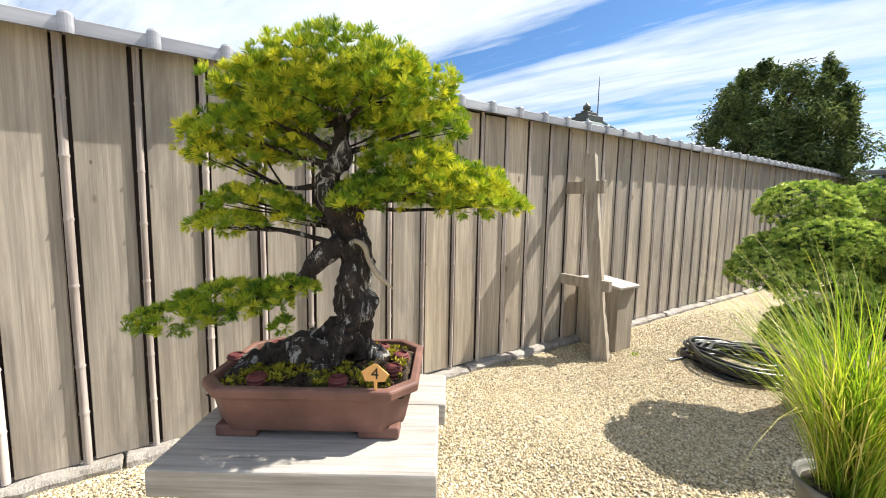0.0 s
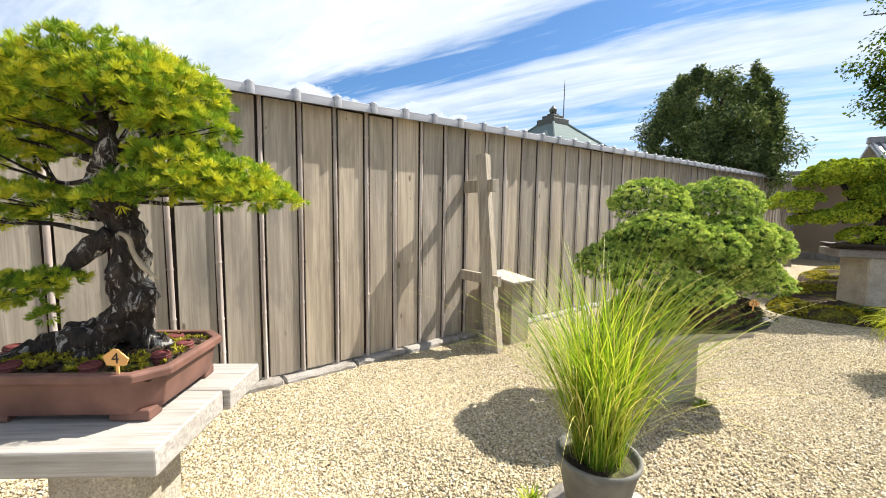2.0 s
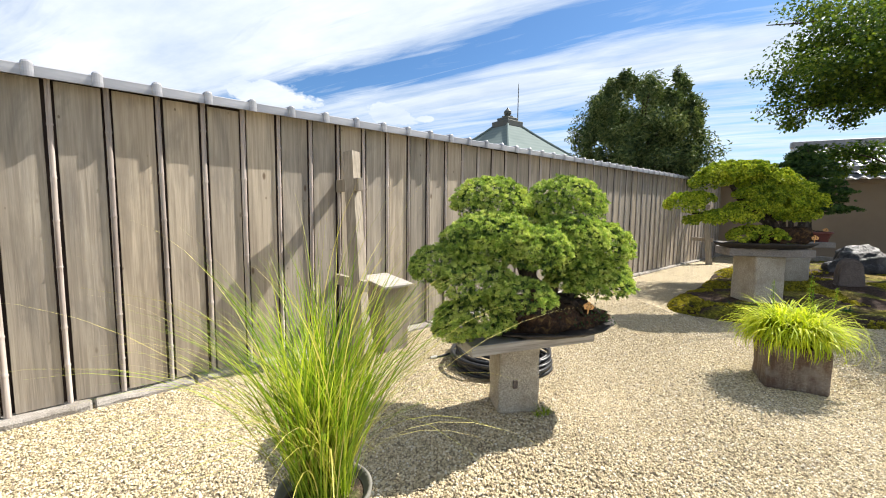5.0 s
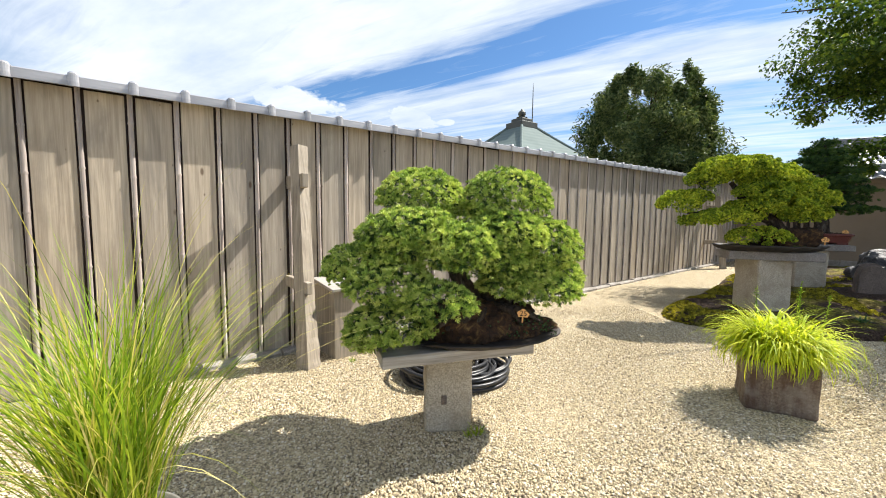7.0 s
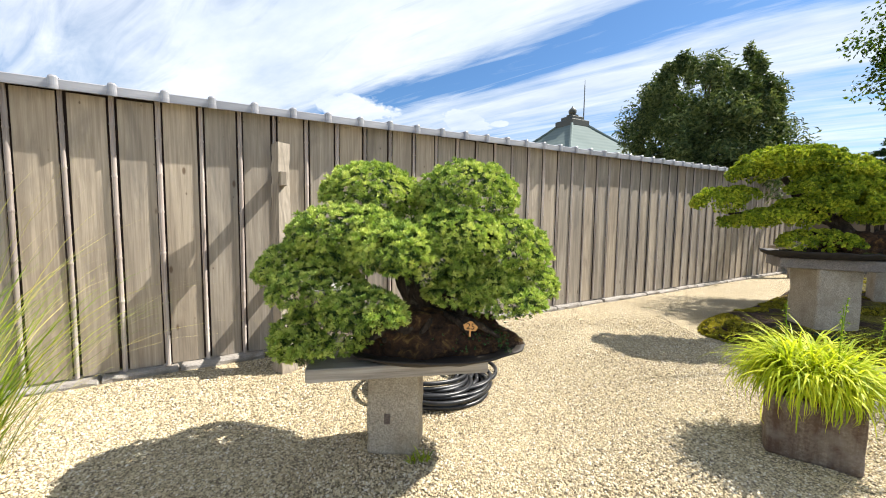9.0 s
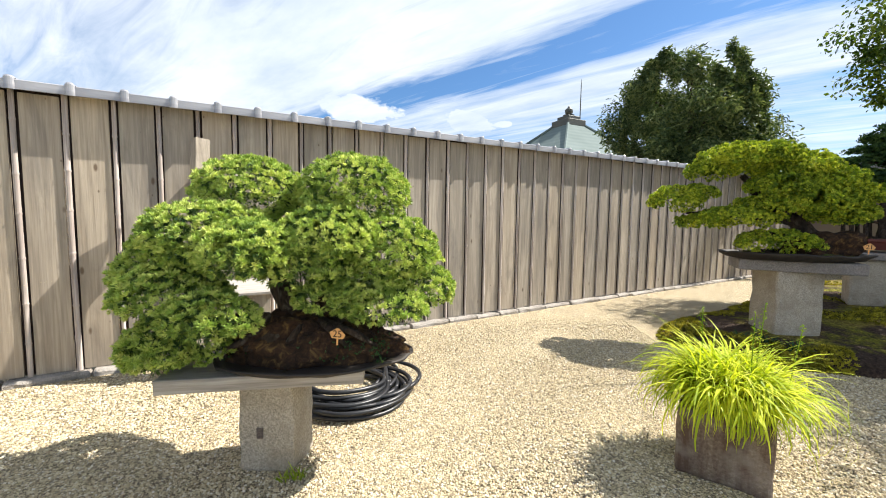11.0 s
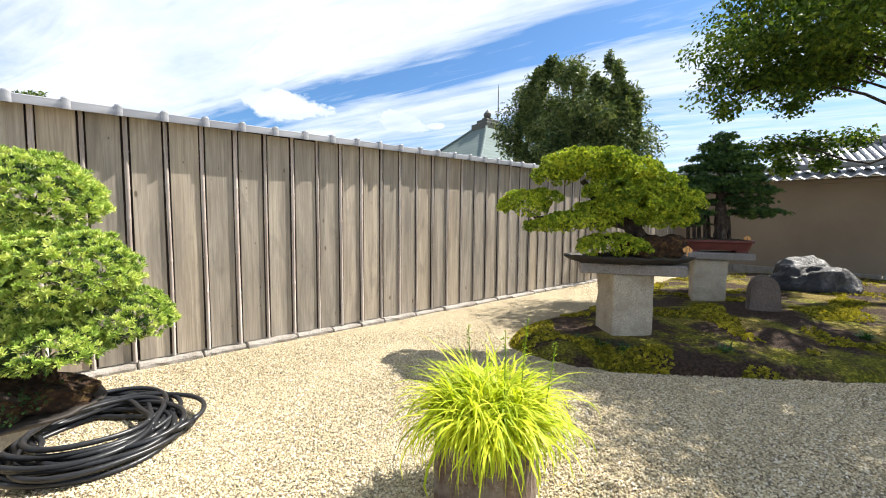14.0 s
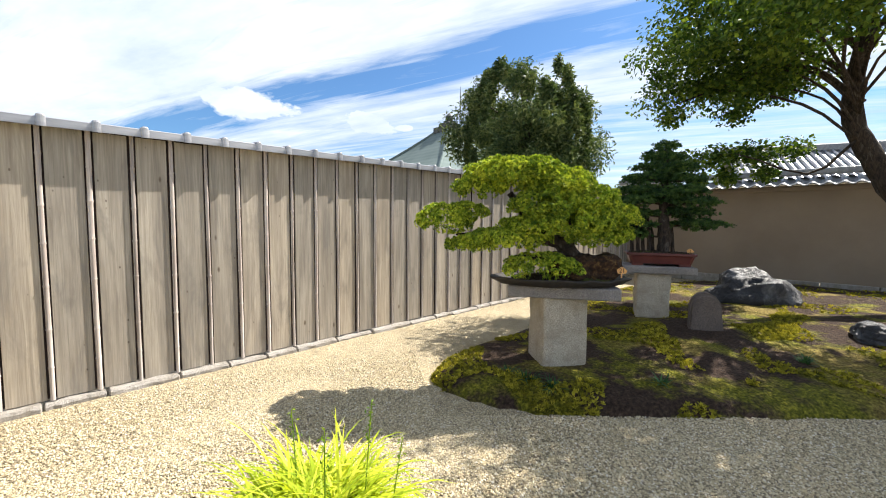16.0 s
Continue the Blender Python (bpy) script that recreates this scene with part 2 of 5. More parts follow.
def draw_mound(k, co):
    """Moss in green and ochre patches over dark earth."""
    p = world_co(k)
    a = k.noise(p, 1.5, 5.0, 0.6)
    b = k.noise(p, 34.0, 5.0, 0.65)
    c = k.noise(p, 0.8, 4.0, 0.6)
    moss = k.ramp(b, [(0.28, (0.03, 0.034, 0.005)), (0.5, (0.16, 0.16, 0.015)), (0.75, (0.50, 0.44, 0.04))])
    dry = k.ramp(b, [(0.28, (0.06, 0.04, 0.014)), (0.5, (0.28, 0.20, 0.055)), (0.75, (0.52, 0.40, 0.13))])
    earth = k.ramp(b, [(0.3, (0.02, 0.013, 0.01)), (0.6, (0.08, 0.048, 0.038)), (0.8, (0.19, 0.13, 0.105))])
    colour = k.mix(k.ramp(c, [(0.47, (0, 0, 0)), (0.60, (0.9, 0.9, 0.9))]), moss, dry)
    return k.mix(k.ramp(a, [(0.42, (0, 0, 0)), (0.51, (0.97, 0.97, 0.97))]), colour, earth), b, 0.09


def draw_plaster(k, co):
    a = k.noise(co, 1.3, 5.0)
    b = k.noise(co, 60.0, 4.0)
    return k.mix(k.math("MULTIPLY", b, 0.25), k.ramp(a, [(0.3, (0.255, 0.195, 0.14)), (0.7, (0.31, 0.24, 0.175))]), (0.2, 0.15, 0.11)), b, 0.002


def draw_tile(k, co):
    own = k.add("ShaderNodeObjectInfo").outputs["Random"]
    a = k.noise(world_co(k), 9.0, 4.0)
    tone = k.ramp(own, [(0.0, (0.75, 0.75, 0.76)), (1.0, (1.2, 1.2, 1.2))])
    return k.mix(1.0, k.ramp(a, [(0.3, (0.14, 0.145, 0.16)), (0.7, (0.25, 0.26, 0.28))]), tone, "MULTIPLY")


def draw_coping(k, co):
    own = k.add("ShaderNodeObjectInfo").outputs["Random"]
    a = k.noise(k.mapping(co, (3, 20, 20)), 1.0, 5.0)
    tone = k.ramp(own, [(0.0, (0.85, 0.86, 0.88)), (1.0, (1.12, 1.12, 1.12))])
    return k.mix(1.0, k.ramp(a, [(0.3, (0.29, 0.29, 0.31)), (0.7, (0.44, 0.44, 0.46))]), tone, "MULTIPLY")


def draw_copper_roof(k, co):
    a = k.noise(co, 0.5, 5.0)
    line = k.add("ShaderNodeTexWave", {"Vector": co, "Scale": 0.9, "Distortion": 0.0}, bands_direction="Z").outputs["Fac"]
    colour = k.ramp(a, [(0.3, (0.10, 0.135, 0.13)), (0.7, (0.135, 0.175, 0.17))])
    return k.mix(k.math("MULTIPLY", line, 0.12), colour, (0.25, 0.3, 0.3))


def plain(colour, spread=0.25, scale=18.0):
    def draw(k, co):
        n = k.noise(co, scale, 5.0)
        return k.ramp(n, [(0.3, tuple(c * (1 - spread) for c in colour)), (0.7, tuple(min(1, c * (1 + spread)) for c in colour))]), n, 0.002
    return draw


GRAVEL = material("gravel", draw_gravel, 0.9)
PEBBLE = material("pebble", draw_pebble, 0.8)
BOARD = material("weathered_board", draw_board, 0.75, 0, 0.3)
OLD_WOOD = material("bleached_plank", draw_old_wood, 0.6)
POST = material("weathered_post", draw_post, 0.75)
BAMBOO = material("smoked_bamboo", draw_bamboo, 0.35, 0, 0.5)
GAP_SHADE = material("gap_shade", plain((0.035, 0.022, 0.018)), 0.8)
COPING = material("coping_sheet", draw_coping, 0.38, 0.35, 0.5)
KERB = material("kerb_stone", lambda k, co: draw_granite(k, co, (0.32, 0.295, 0.265), (0.16, 0.135, 0.105)), 0.85)
GRANITE = material("stand_stone", lambda k, co: draw_granite(k, co, (0.40, 0.36, 0.29), (0.27, 0.22, 0.15)), 0.85)
PALE_STONE = material("pale_granite", lambda k, co: draw_granite(k, co, (0.42, 0.375, 0.30), (0.27, 0.225, 0.16)), 0.85)
SLAB = material("slab_stone", lambda k, co: draw_granite(k, co, (0.24, 0.22, 0.21), (0.14, 0.125, 0.11)), 0.8)
ROCK = material("black_rock", draw_rock, 0.5)
BROWN_STONE = material("brown_stone", lambda k, co: draw_granite(k, co, (0.14, 0.112, 0.096), (0.07, 0.055, 0.048)), 0.85)
BLOCK = material("old_trough", draw_block, 0.9)
BARK = material("pine_bark", draw_bark, 0.75)
DARK_BARK = material("dark_bark", lambda k, co: draw_bark(k, co, (0.012, 0.009, 0.007), (0.05, 0.035, 0.025), (0.10, 0.085, 0.07)), 0.85)
DEADWOOD = material("bare_wood", plain((0.34, 0.28, 0.20)), 0.7)
SOIL = material("mossy_soil", draw_soil, 0.95)
ROOTS = material("dark_roots", lambda k, co: (k.ramp(k.noise(co, 18.0, 6.0, 0.65, 0.8), [(0.35, (0.016, 0.009, 0.006)), (0.54, (0.06, 0.03, 0.014)), (0.72, (0.22, 0.135, 0.045))]), k.noise(co, 30.0, 6.0, 0.65), 0.03), 0.95)
MOUND = material("moss_mound", draw_mound, 0.95, 0, 0.2)
PLASTER = material("clay_plaster", draw_plaster, 0.9)
TILE = material("roof_tile", draw_tile, 0.33, 0, 0.6)
COPPER = material("aged_copper", draw_copper_roof, 0.8, 0, 0.15)
DARK_METAL = material("dark_copper", plain((0.05, 0.055, 0.05)), 0.5)
CLAY = material("red_clay", plain((0.15, 0.076, 0.058), 0.38, 5.0), 0.6, 0, 0.3)
DEEP_CLAY = material("maroon_clay", plain((0.10, 0.022, 0.018), 0.25, 7.0), 0.4)
GREY_CLAY = material("grey_clay", plain((0.15, 0.145, 0.125), 0.3, 9.0), 0.7)
DARK_CLAY = material("dark_tray", plain((0.028, 0.023, 0.02), 0.35, 14.0), 0.65)
HOSE = material("black_hose", plain((0.016, 0.017, 0.02), 0.2, 30.0), 0.38, 0, 0.5)
BRASS = material("steel_coupling", plain((0.5, 0.5, 0.5), 0.1), 0.35, 0.9)
TAG = material("yellow_tag", plain((0.72, 0.38, 0.13), 0.12, 12.0), 0.6)
INK = material("black_ink", plain((0.015, 0.012, 0.01), 0.1), 0.7)
FEED = material("red_basket", plain((0.13, 0.03, 0.028), 0.5, 90.0), 0.7)
FEED_DARK = material("red_mesh", plain((0.15, 0.045, 0.038), 0.3, 60.0), 0.6)
STRAW = leaf_material("straw_stems", (0.26, 0.28, 0.05), (0.50, 0.47, 0.12), (0.70, 0.62, 0.28), 5.0, 0.35)
PINE = leaf_material("pine_needles", (0.05, 0.115, 0.012), (0.24, 0.365, 0.026), (0.62, 0.61, 0.05), 3.2, 0.24)
SPRUCE = leaf_material("dense_needles", (0.10, 0.18, 0.035), (0.33, 0.46, 0.09), (0.62, 0.69, 0.20), 5.0, 0.14)
OLD_PINE = leaf_material("clipped_needles", (0.055, 0.11, 0.013), (0.25, 0.36, 0.03), (0.60, 0.64, 0.065), 3.0, 0.18)
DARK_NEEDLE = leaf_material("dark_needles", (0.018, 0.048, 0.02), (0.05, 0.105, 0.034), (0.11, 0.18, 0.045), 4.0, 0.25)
BROADLEAF = leaf_material("evergreen_leaves", (0.024, 0.05, 0.02), (0.075, 0.12, 0.045), (0.23, 0.28, 0.11), 1.6, 0.2)
MAPLE = leaf_material("maple_leaves", (0.022, 0.052, 0.01), (0.055, 0.11, 0.016), (0.17, 0.24, 0.03), 0.9, 0.32)
SEDGE = leaf_material("tall_sedge", (0.07, 0.14, 0.012), (0.19, 0.31, 0.025), (0.44, 0.51, 0.07), 4.0, 0.45)
GOLD_GRASS = leaf_material("golden_grass", (0.22, 0.32, 0.02), (0.45, 0.54, 0.03), (0.70, 0.72, 0.08), 5.0, 0.45)
MOSS_TUFT = leaf_material("moss_tufts", (0.06, 0.06, 0.01), (0.24, 0.22, 0.02), (0.50, 0.44, 0.05), 3.0, 0.2, 0.8)
FERN = leaf_material("low_fern", (0.015, 0.05, 0.02), (0.04, 0.10, 0.035), (0.07, 0.15, 0.05), 5.0, 0.3)


# ---------------------------------------------------------------- building helpers
def thing(name, label, category, m=None, group="", kind=""):
    ob = new(name)
    ob.empty_display_size = 0.1
    if m is not None:
        ob.matrix_world = m
    return tagged(ob, label, category, group, kind)


def hang(ob, parent, m=None, label=""):
    ob.parent = parent
    if m is not None:
        ob.matrix_local = m
    if label:
        ob["label"] = label
    return ob


def part(name, bm, mat, parent, label="", m=None, smooth=False):
    """Links a bmesh, or a ready mesh, as one mesh object under a thing or a part."""
    if isinstance(bm, bmesh.types.BMesh):
        me = bpy.data.meshes.new(name)
        bm.to_mesh(me)
        bm.free()
    else:
        me = bm
    if smooth:
        me.polygons.foreach_set("use_smooth", [True] * len(me.polygons))
    if not me.materials:
        me.materials.append(mat)
    return hang(new(name, me), parent, m, label)


def mesh_of(name, V, F, mat=None, smooth=False):
    """A mesh from arrays of vertices (n, 3) and faces (m, 3 or 4)."""
    V, F = np.asarray(V, dtype=np.float32), np.asarray(F, dtype=np.int32)
    me = bpy.data.meshes.new(name)
    me.vertices.add(len(V))
    me.vertices.foreach_set("co", V.ravel())
    me.loops.add(F.size)
    me.loops.foreach_set("vertex_index", F.ravel())
    me.polygons.add(len(F))
    me.polygons.foreach_set("loop_start", np.arange(0, F.size, F.shape[1], dtype=np.int32))
    me.polygons.foreach_set("use_smooth", np.full(len(F), smooth))
    me.update(calc_edges=True)
    if mat:
        me.materials.append(mat)
    return me


def box(sx, sy, sz, bevel=0.0, rough=0.0, cuts=0, seed=0, seg=2):
    """A bevelled block standing on z = 0, centred in x and y, its faces uneven by rough."""
    bm = bmesh.new()
    bmesh.ops.create_cube(bm, size=1.0)
    bmesh.ops.scale(bm, vec=(sx, sy, sz), verts=bm.verts)
    bmesh.ops.translate(bm, vec=(0, 0, sz / 2), verts=bm.verts)
    if bevel:
        bmesh.ops.bevel(bm, geom=bm.edges[:], offset=bevel, segments=seg, affect="EDGES", profile=0.5)
    if cuts:
        bmesh.ops.subdivide_edges(bm, edges=bm.edges[:], cuts=cuts, use_grid_fill=True)
    if rough:
        for v in bm.verts:
            v.co += Vector(noise.noise_vector(v.co * 6 + Vector((seed * 3.1, seed, 0)))) * rough
    return bm


def lathe(profile, seg=32, rough=0.0):
    """A turned solid from (radius, z) pairs."""
    bm = bmesh.new()
    rings = []
    for r, z in profile:
        rings.append([bm.verts.new((r * math.cos(2 * math.pi * i / seg), r * math.sin(2 * math.pi * i / seg), z)) for i in range(seg)])
    for a, b in zip(rings, rings[1:]):
        for i in range(seg):
            bm.faces.new((a[i], a[(i + 1) % seg], b[(i + 1) % seg], b[i]))
    bm.faces.new(rings[0][::-1])
    bm.faces.new(rings[-1])
    for v in bm.verts:
        v.co += Vector(noise.noise_vector(v.co * 9)) * rough
    return bm


def spline(points, n):
    """n points on a smooth line through the given points (any number of columns)."""
    P = np.asarray(points, dtype=float)
    P = np.vstack([2 * P[0] - P[1], P, 2 * P[-1] - P[-2]])
    out = []
    for u in np.linspace(0, len(P) - 3 - 1e-6, n):
        i = int(u)
        t = u - i
        a, b, c, d = P[i:i + 4]
        out.append(0.5 * (2 * b + (c - a) * t + (2 * a - 5 * b + 4 * c - d) * t * t + (3 * b - a - 3 * c + d) * t ** 3))
    return np.array(out)


def tube(points, n=24, seg=8, rough=0.0, seed=0, freq=9.0):
    """A tapered limb through (x, y, z, radius) rows, closed at both ends, its skin uneven by rough."""
    L = spline(points, n)
    V, F = [], []
    side = Vector((0.31, 0.77, 0.2))
    for i, (x, y, z, r) in enumerate(L):
        a, b = L[max(i - 1, 0)], L[min(i + 1, n - 1)]
        way = Vector(b[:3] - a[:3]).normalized()
        u = (side - way * side.dot(way)).normalized()
        side = u
        w = way.cross(u)
        for j in range(seg):
            ang = 2 * math.pi * j / seg
            d = u * math.cos(ang) + w * math.sin(ang)
            c = Vector((x, y, z)) + d * max(r, 0.001)
            V.append(c + d * ((noise.noise(c * freq + Vector((seed, 0, 0))) + 0.55 * noise.noise(c * freq * 3.1 + Vector((0, seed, 0)))) * rough * r))
    bm = bmesh.new()
    vs = [bm.verts.new(v) for v in V]
    for i in range(n - 1):
        for j in range(seg):
            k = (j + 1) % seg
            bm.faces.new((vs[i * seg + j], vs[i * seg + k], vs[(i + 1) * seg + k], vs[(i + 1) * seg + j]))
    bm.faces.new(vs[:seg][::-1])
    bm.faces.new(vs[-seg:])
    return bm


def turns(normals, rng):
    """Rotations that take z to each normal, with a random spin."""
    n = normals / np.linalg.norm(normals, axis=1, keepdims=True)
    h = rng.normal(size=n.shape)
    x = h - n * np.sum(h * n, axis=1, keepdims=True)
    x /= np.linalg.norm(x, axis=1, keepdims=True)
    return np.stack([x, np.cross(n, x), n], axis=2)


def scatter(name, template, where, normals, sizes, mat, rng):
    """One mesh of many turned and scaled copies of a small template (vertices, faces)."""
    V, F = template
    R = turns(normals, rng)
    W = np.einsum("nij,vj->nvi", R, V) * sizes[:, None, None] + where[:, None, :]
    G = F[None] + (np.arange(len(where)) * len(V))[:, None, None]
    return mesh_of(name, W.reshape(-1, 3), G.reshape(-1, F.shape[1]), mat)


def tuft(count, length, width, spread, rng):
    """A brush of needles round z, all from one foot, each a thin lance widest past its middle."""
    V, F = [[0.0, 0.0, 0.0]], []
    for i in range(count):
        a, t = rng.uniform(0, 2 * math.pi), spread * math.sqrt(rng.uniform(0.02, 1))
        way = np.array([math.sin(t) * math.cos(a), math.sin(t) * math.sin(a), math.cos(t)])
        side = np.cross(way, rng.normal(size=3))
        side *= width / 2 / np.linalg.norm(side)
        tip = way * length * rng.uniform(0.75, 1.1)
        V += [tip * 0.62 - side, tip * 0.62 + side, tip]
        k = 3 * i
        F += [[0, k + 1, k + 2], [k + 1, k + 3, k + 2]]
    return np.array(V), np.array(F)


def leaf(length, width):
    """A folded leaf of four triangles, its foot at the origin."""
    V = np.array([[0, 0, 0], [length * 0.5, width / 2, 0.12 * length], [length, 0, -0.05 * length], [length * 0.5, -width / 2, 0.12 * length], [length * 0.5, 0, 0]])
    return V, np.array([[0, 4, 1], [1, 4, 2], [0, 3, 4], [3, 2, 4]])


def pad_points(rx, ry, rz, count, rng, under=0.35, lumps=0.16, freq=3.2, shell=7.0):
    """Places and outward ways in an uneven cushion, most of them near its skin, thinner below."""
    d = rng.normal(size=(count * 2, 3))
    d /= np.linalg.norm(d, axis=1, keepdims=True)
    keep = (d[:, 2] > -0.25) | (rng.uniform(size=len(d)) < under)
    d = d[keep][:count]
    off = rng.uniform(0, 50, 3)
    lump = np.array([noise.noise(Vector(v * freq + off)) for v in d])
    r = (rng.uniform(size=len(d)) ** (1 / shell)) * (1 + lumps * 2.2 * lump)
    p = d * r[:, None] * np.array([rx, ry, rz])
    p[:, 2] = np.where(p[:, 2] < 0, p[:, 2] * 0.55, p[:, 2])
    n = d / np.array([rx, ry, rz]) * min(rx, ry, rz)
    n[:, 2] += 0.55
    n += rng.normal(size=n.shape) * 0.22
    return p, n


# ---------------------------------------------------------------- ground
def build_ground():
    """One gravel sheet to the horizon, finer and slightly uneven where one walks."""
    xs = np.concatenate([[-900, -200, -60, -20, -8], np.arange(-5, 20.01, 0.25), [24, 40, 90, 250, 900]])
    ys = np.concatenate([[-900, -200, -60, -20, -6], np.arange(-4, 16.01, 0.25), [20, 40, 90, 250, 900]])
    X, Y = np.meshgrid(xs, ys)
    Z = np.array([[0.012 * noise.noise(Vector((x * 0.9, y * 0.9, 0))) if -5 <= x <= 20 and -4 <= y <= 16 else 0.0 for x in xs] for y in ys])
    V = np.stack([X, Y, Z], axis=2).reshape(-1, 3)
    w = len(xs)
    i = (np.arange(len(ys) - 1)[:, None] * w + np.arange(w - 1)[None]).ravel()
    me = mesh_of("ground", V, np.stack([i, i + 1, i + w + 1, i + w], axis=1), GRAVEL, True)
    tagged(new("ground", me), "pale golden gravel raked over the garden floor", "ground", kind="structure")


build_ground()

# the fence stands on a straight line: s metres along it from F0
F0, FANG = Vector((0.0513, 3.4896, 0)), radians(34.98)
FU = Vector((math.cos(FANG), math.sin(FANG), 0))
FN = Vector((FU.y, -FU.x, 0))           # towards the garden
PITCH, S_FIRST, BOARDS = 0.3131, 0.0408 - 20 * 0.3131, 74
ROLL, R_FIRST, ROLLS = 0.348, 0.377 - 19 * 0.348, 67      # the coping is laid in longer lengths than the boards


def on_fence(s, out=0.0, z=0.0):
    p = F0 + FU * s + FN * out
    return Matrix.Translation((p.x, p.y, z)) @ Matrix.Rotation(FANG, 4, "Z")


def fence_top(s):
    return 2.482 + 0.0143 * s


# ---------------------------------------------------------------- far clay wall with its tiled roof
WALL_A = Vector((14.2, 13.1, 0))


def build_far_wall():
    """A plastered wall at right angles to the fence."""
    long = 14.0
    m = Matrix.Translation(WALL_A) @ Matrix.Rotation(FANG - math.pi / 2, 4, "Z") @ Matrix.Translation((long / 2 - 0.6, 0, 0))
    wall = tagged(new("wall_far", None), "tan clay-plastered garden wall under a grey tiled roof", "wall", kind="structure")
    wall.matrix_world = m
    part("plaster_face", box(long, 0.34, 2.42, 0.01), PLASTER, wall, "tan clay plaster", Matrix.Translation((0, 0, 0.22)))
    for i in range(14):
        part("base_stone", box(0.985, 0.40, 0.24, 0.015, 0.006, 1, i), KERB, wall, "", Matrix.Translation((-long / 2 + 0.5 + i, 0, 0)))
    part("eave_beam", box(long, 0.50, 0.10, 0.01), PLASTER, wall, "plastered cornice", Matrix.Translation((0, 0, 2.50)))
    part("ridge", box(long, 0.20, 0.16, 0.04), TILE, wall, "dark ridge tiles", Matrix.Translation((0, 0, 2.90)))
    # one waved pan tile, shared by all
    V, F, nx = [], [], 10
    for j in range(2):
        for i in range(nx + 1):
            x = -0.14 + 0.28 * i / nx
            z = 0.028 * math.sin(2 * math.pi * i / nx)
            y = 0.0 if j == 0 else 0.30
            V += [(x, y, z + (0.10 if j else 0)), (x, y, z - 0.022 + (0.10 if j else 0))]
    a = 2 * (nx + 1)
    for i in range(nx):
        p = 2 * i
        F += [(p, p + 2, a + p + 2, a + p), (p + 1, a + p + 1, a + p + 3, p + 3), (p, p + 1, p + 3, p + 2)]
    tile = mesh_of("pan_tile", V, F, TILE, False)
    for side in (0, 1):
        for row in range(2):
            for i in range(int(long / 0.275)):
                x = -long / 2 + 0.14 + 0.275 * i
                t = Matrix.Rotation(math.pi * side, 4, "Z") @ Matrix.Translation((x, -0.50 + 0.24 * row, 2.645 + 0.085 * row))
                part("roof_tile", tile, TILE, wall, "", t)


build_far_wall()


# ---------------------------------------------------------------- mossy mound
def build_mound():
    edge = [(6.25, 5.5), (6.45, 5.05), (6.8, 4.78), (7.3, 4.57), (8.0, 4.41), (9.0, 4.22), (10.0, 4.05), (12.0, 3.6), (15.0, 3.0), (18.5, 2.6), (20.0, 4.5), (19.0, 7.0), (16.8, 9.6), (15.2, 10.8), (12.6, 10.6), (10.4, 9.3), (8.9, 7.9), (7.5, 6.75), (6.6, 6.1)]
    P = spline(edge + edge[:1], 90)[:-1]
    n = len(P)
    c = np.array([11.5, 6.4])
    V, F, rings = [], [], 26
    for r in range(rings + 1):
        f = (r / rings) ** 1.6
        for i, p in enumerate(P):
            q = p + (c - p) * f
            d = np.linalg.norm(q - p)
            h = 0.13 * (1 - math.exp(-d / 0.10)) + 0.17 * min(1.0, d / 3.0)
            h += 0.035 * noise.noise(Vector((q[0] * 2.2, q[1] * 2.2, 3))) * min(1, d / 0.3)
            rag = 0.05 * noise.noise(Vector((q[0] * 6, q[1] * 6, 9))) * (1 - f)
            V.append((q[0] + rag, q[1] + rag, h - 0.02 if r else -0.02))
    for r in range(rings):
        for i in range(n):
            j = (i + 1) % n
            F.append((r * n + i, r * n + j, (r + 1) * n + j, (r + 1) * n + i))
    me = mesh_of("moss_mound", V, F, MOUND, True)
    mound = tagged(new("moss_mound", me), "low earth mound grown over with green and ochre moss", "mound", kind="structure")
    # moss tufts and short ferns over it
    rng = np.random.default_rng(5)
    A = np.array(V)
    pick = rng.integers(0, len(F), 30000)
    Fa = np.array(F)[pick]
    u, v = rng.uniform(size=(2, len(pick), 1))
    where = (A[Fa[:, 0]] * (1 - u) + A[Fa[:, 1]] * u) * (1 - v) + (A[Fa[:, 3]] * (1 - u) + A[Fa[:, 2]] * u) * v
    dens = np.array([noise.noise(Vector(w * 1.6)) for w in where])
    keep = dens > 0.16
    where = where[keep]
    ups = np.tile([0, 0, 1.0], (len(where), 1)) + rng.normal(size=(len(where), 3)) * 0.3
    part("moss", scatter("moss", tuft(7, 0.035, 0.012, 1.1, rng), where, ups, rng.uniform(0.5, 1.3, len(where)), MOSS_TUFT, rng), MOSS_TUFT, mound)["kind"] = "stuff"
    return mound


build_mound()


# ---------------------------------------------------------------- trees
def limb(name, pts, mat, parent, n=20, seg=8, rough=0.3, seed=0, label=""):
    return part(name, tube(pts, n, seg, rough, seed), mat, parent, label, None, True)


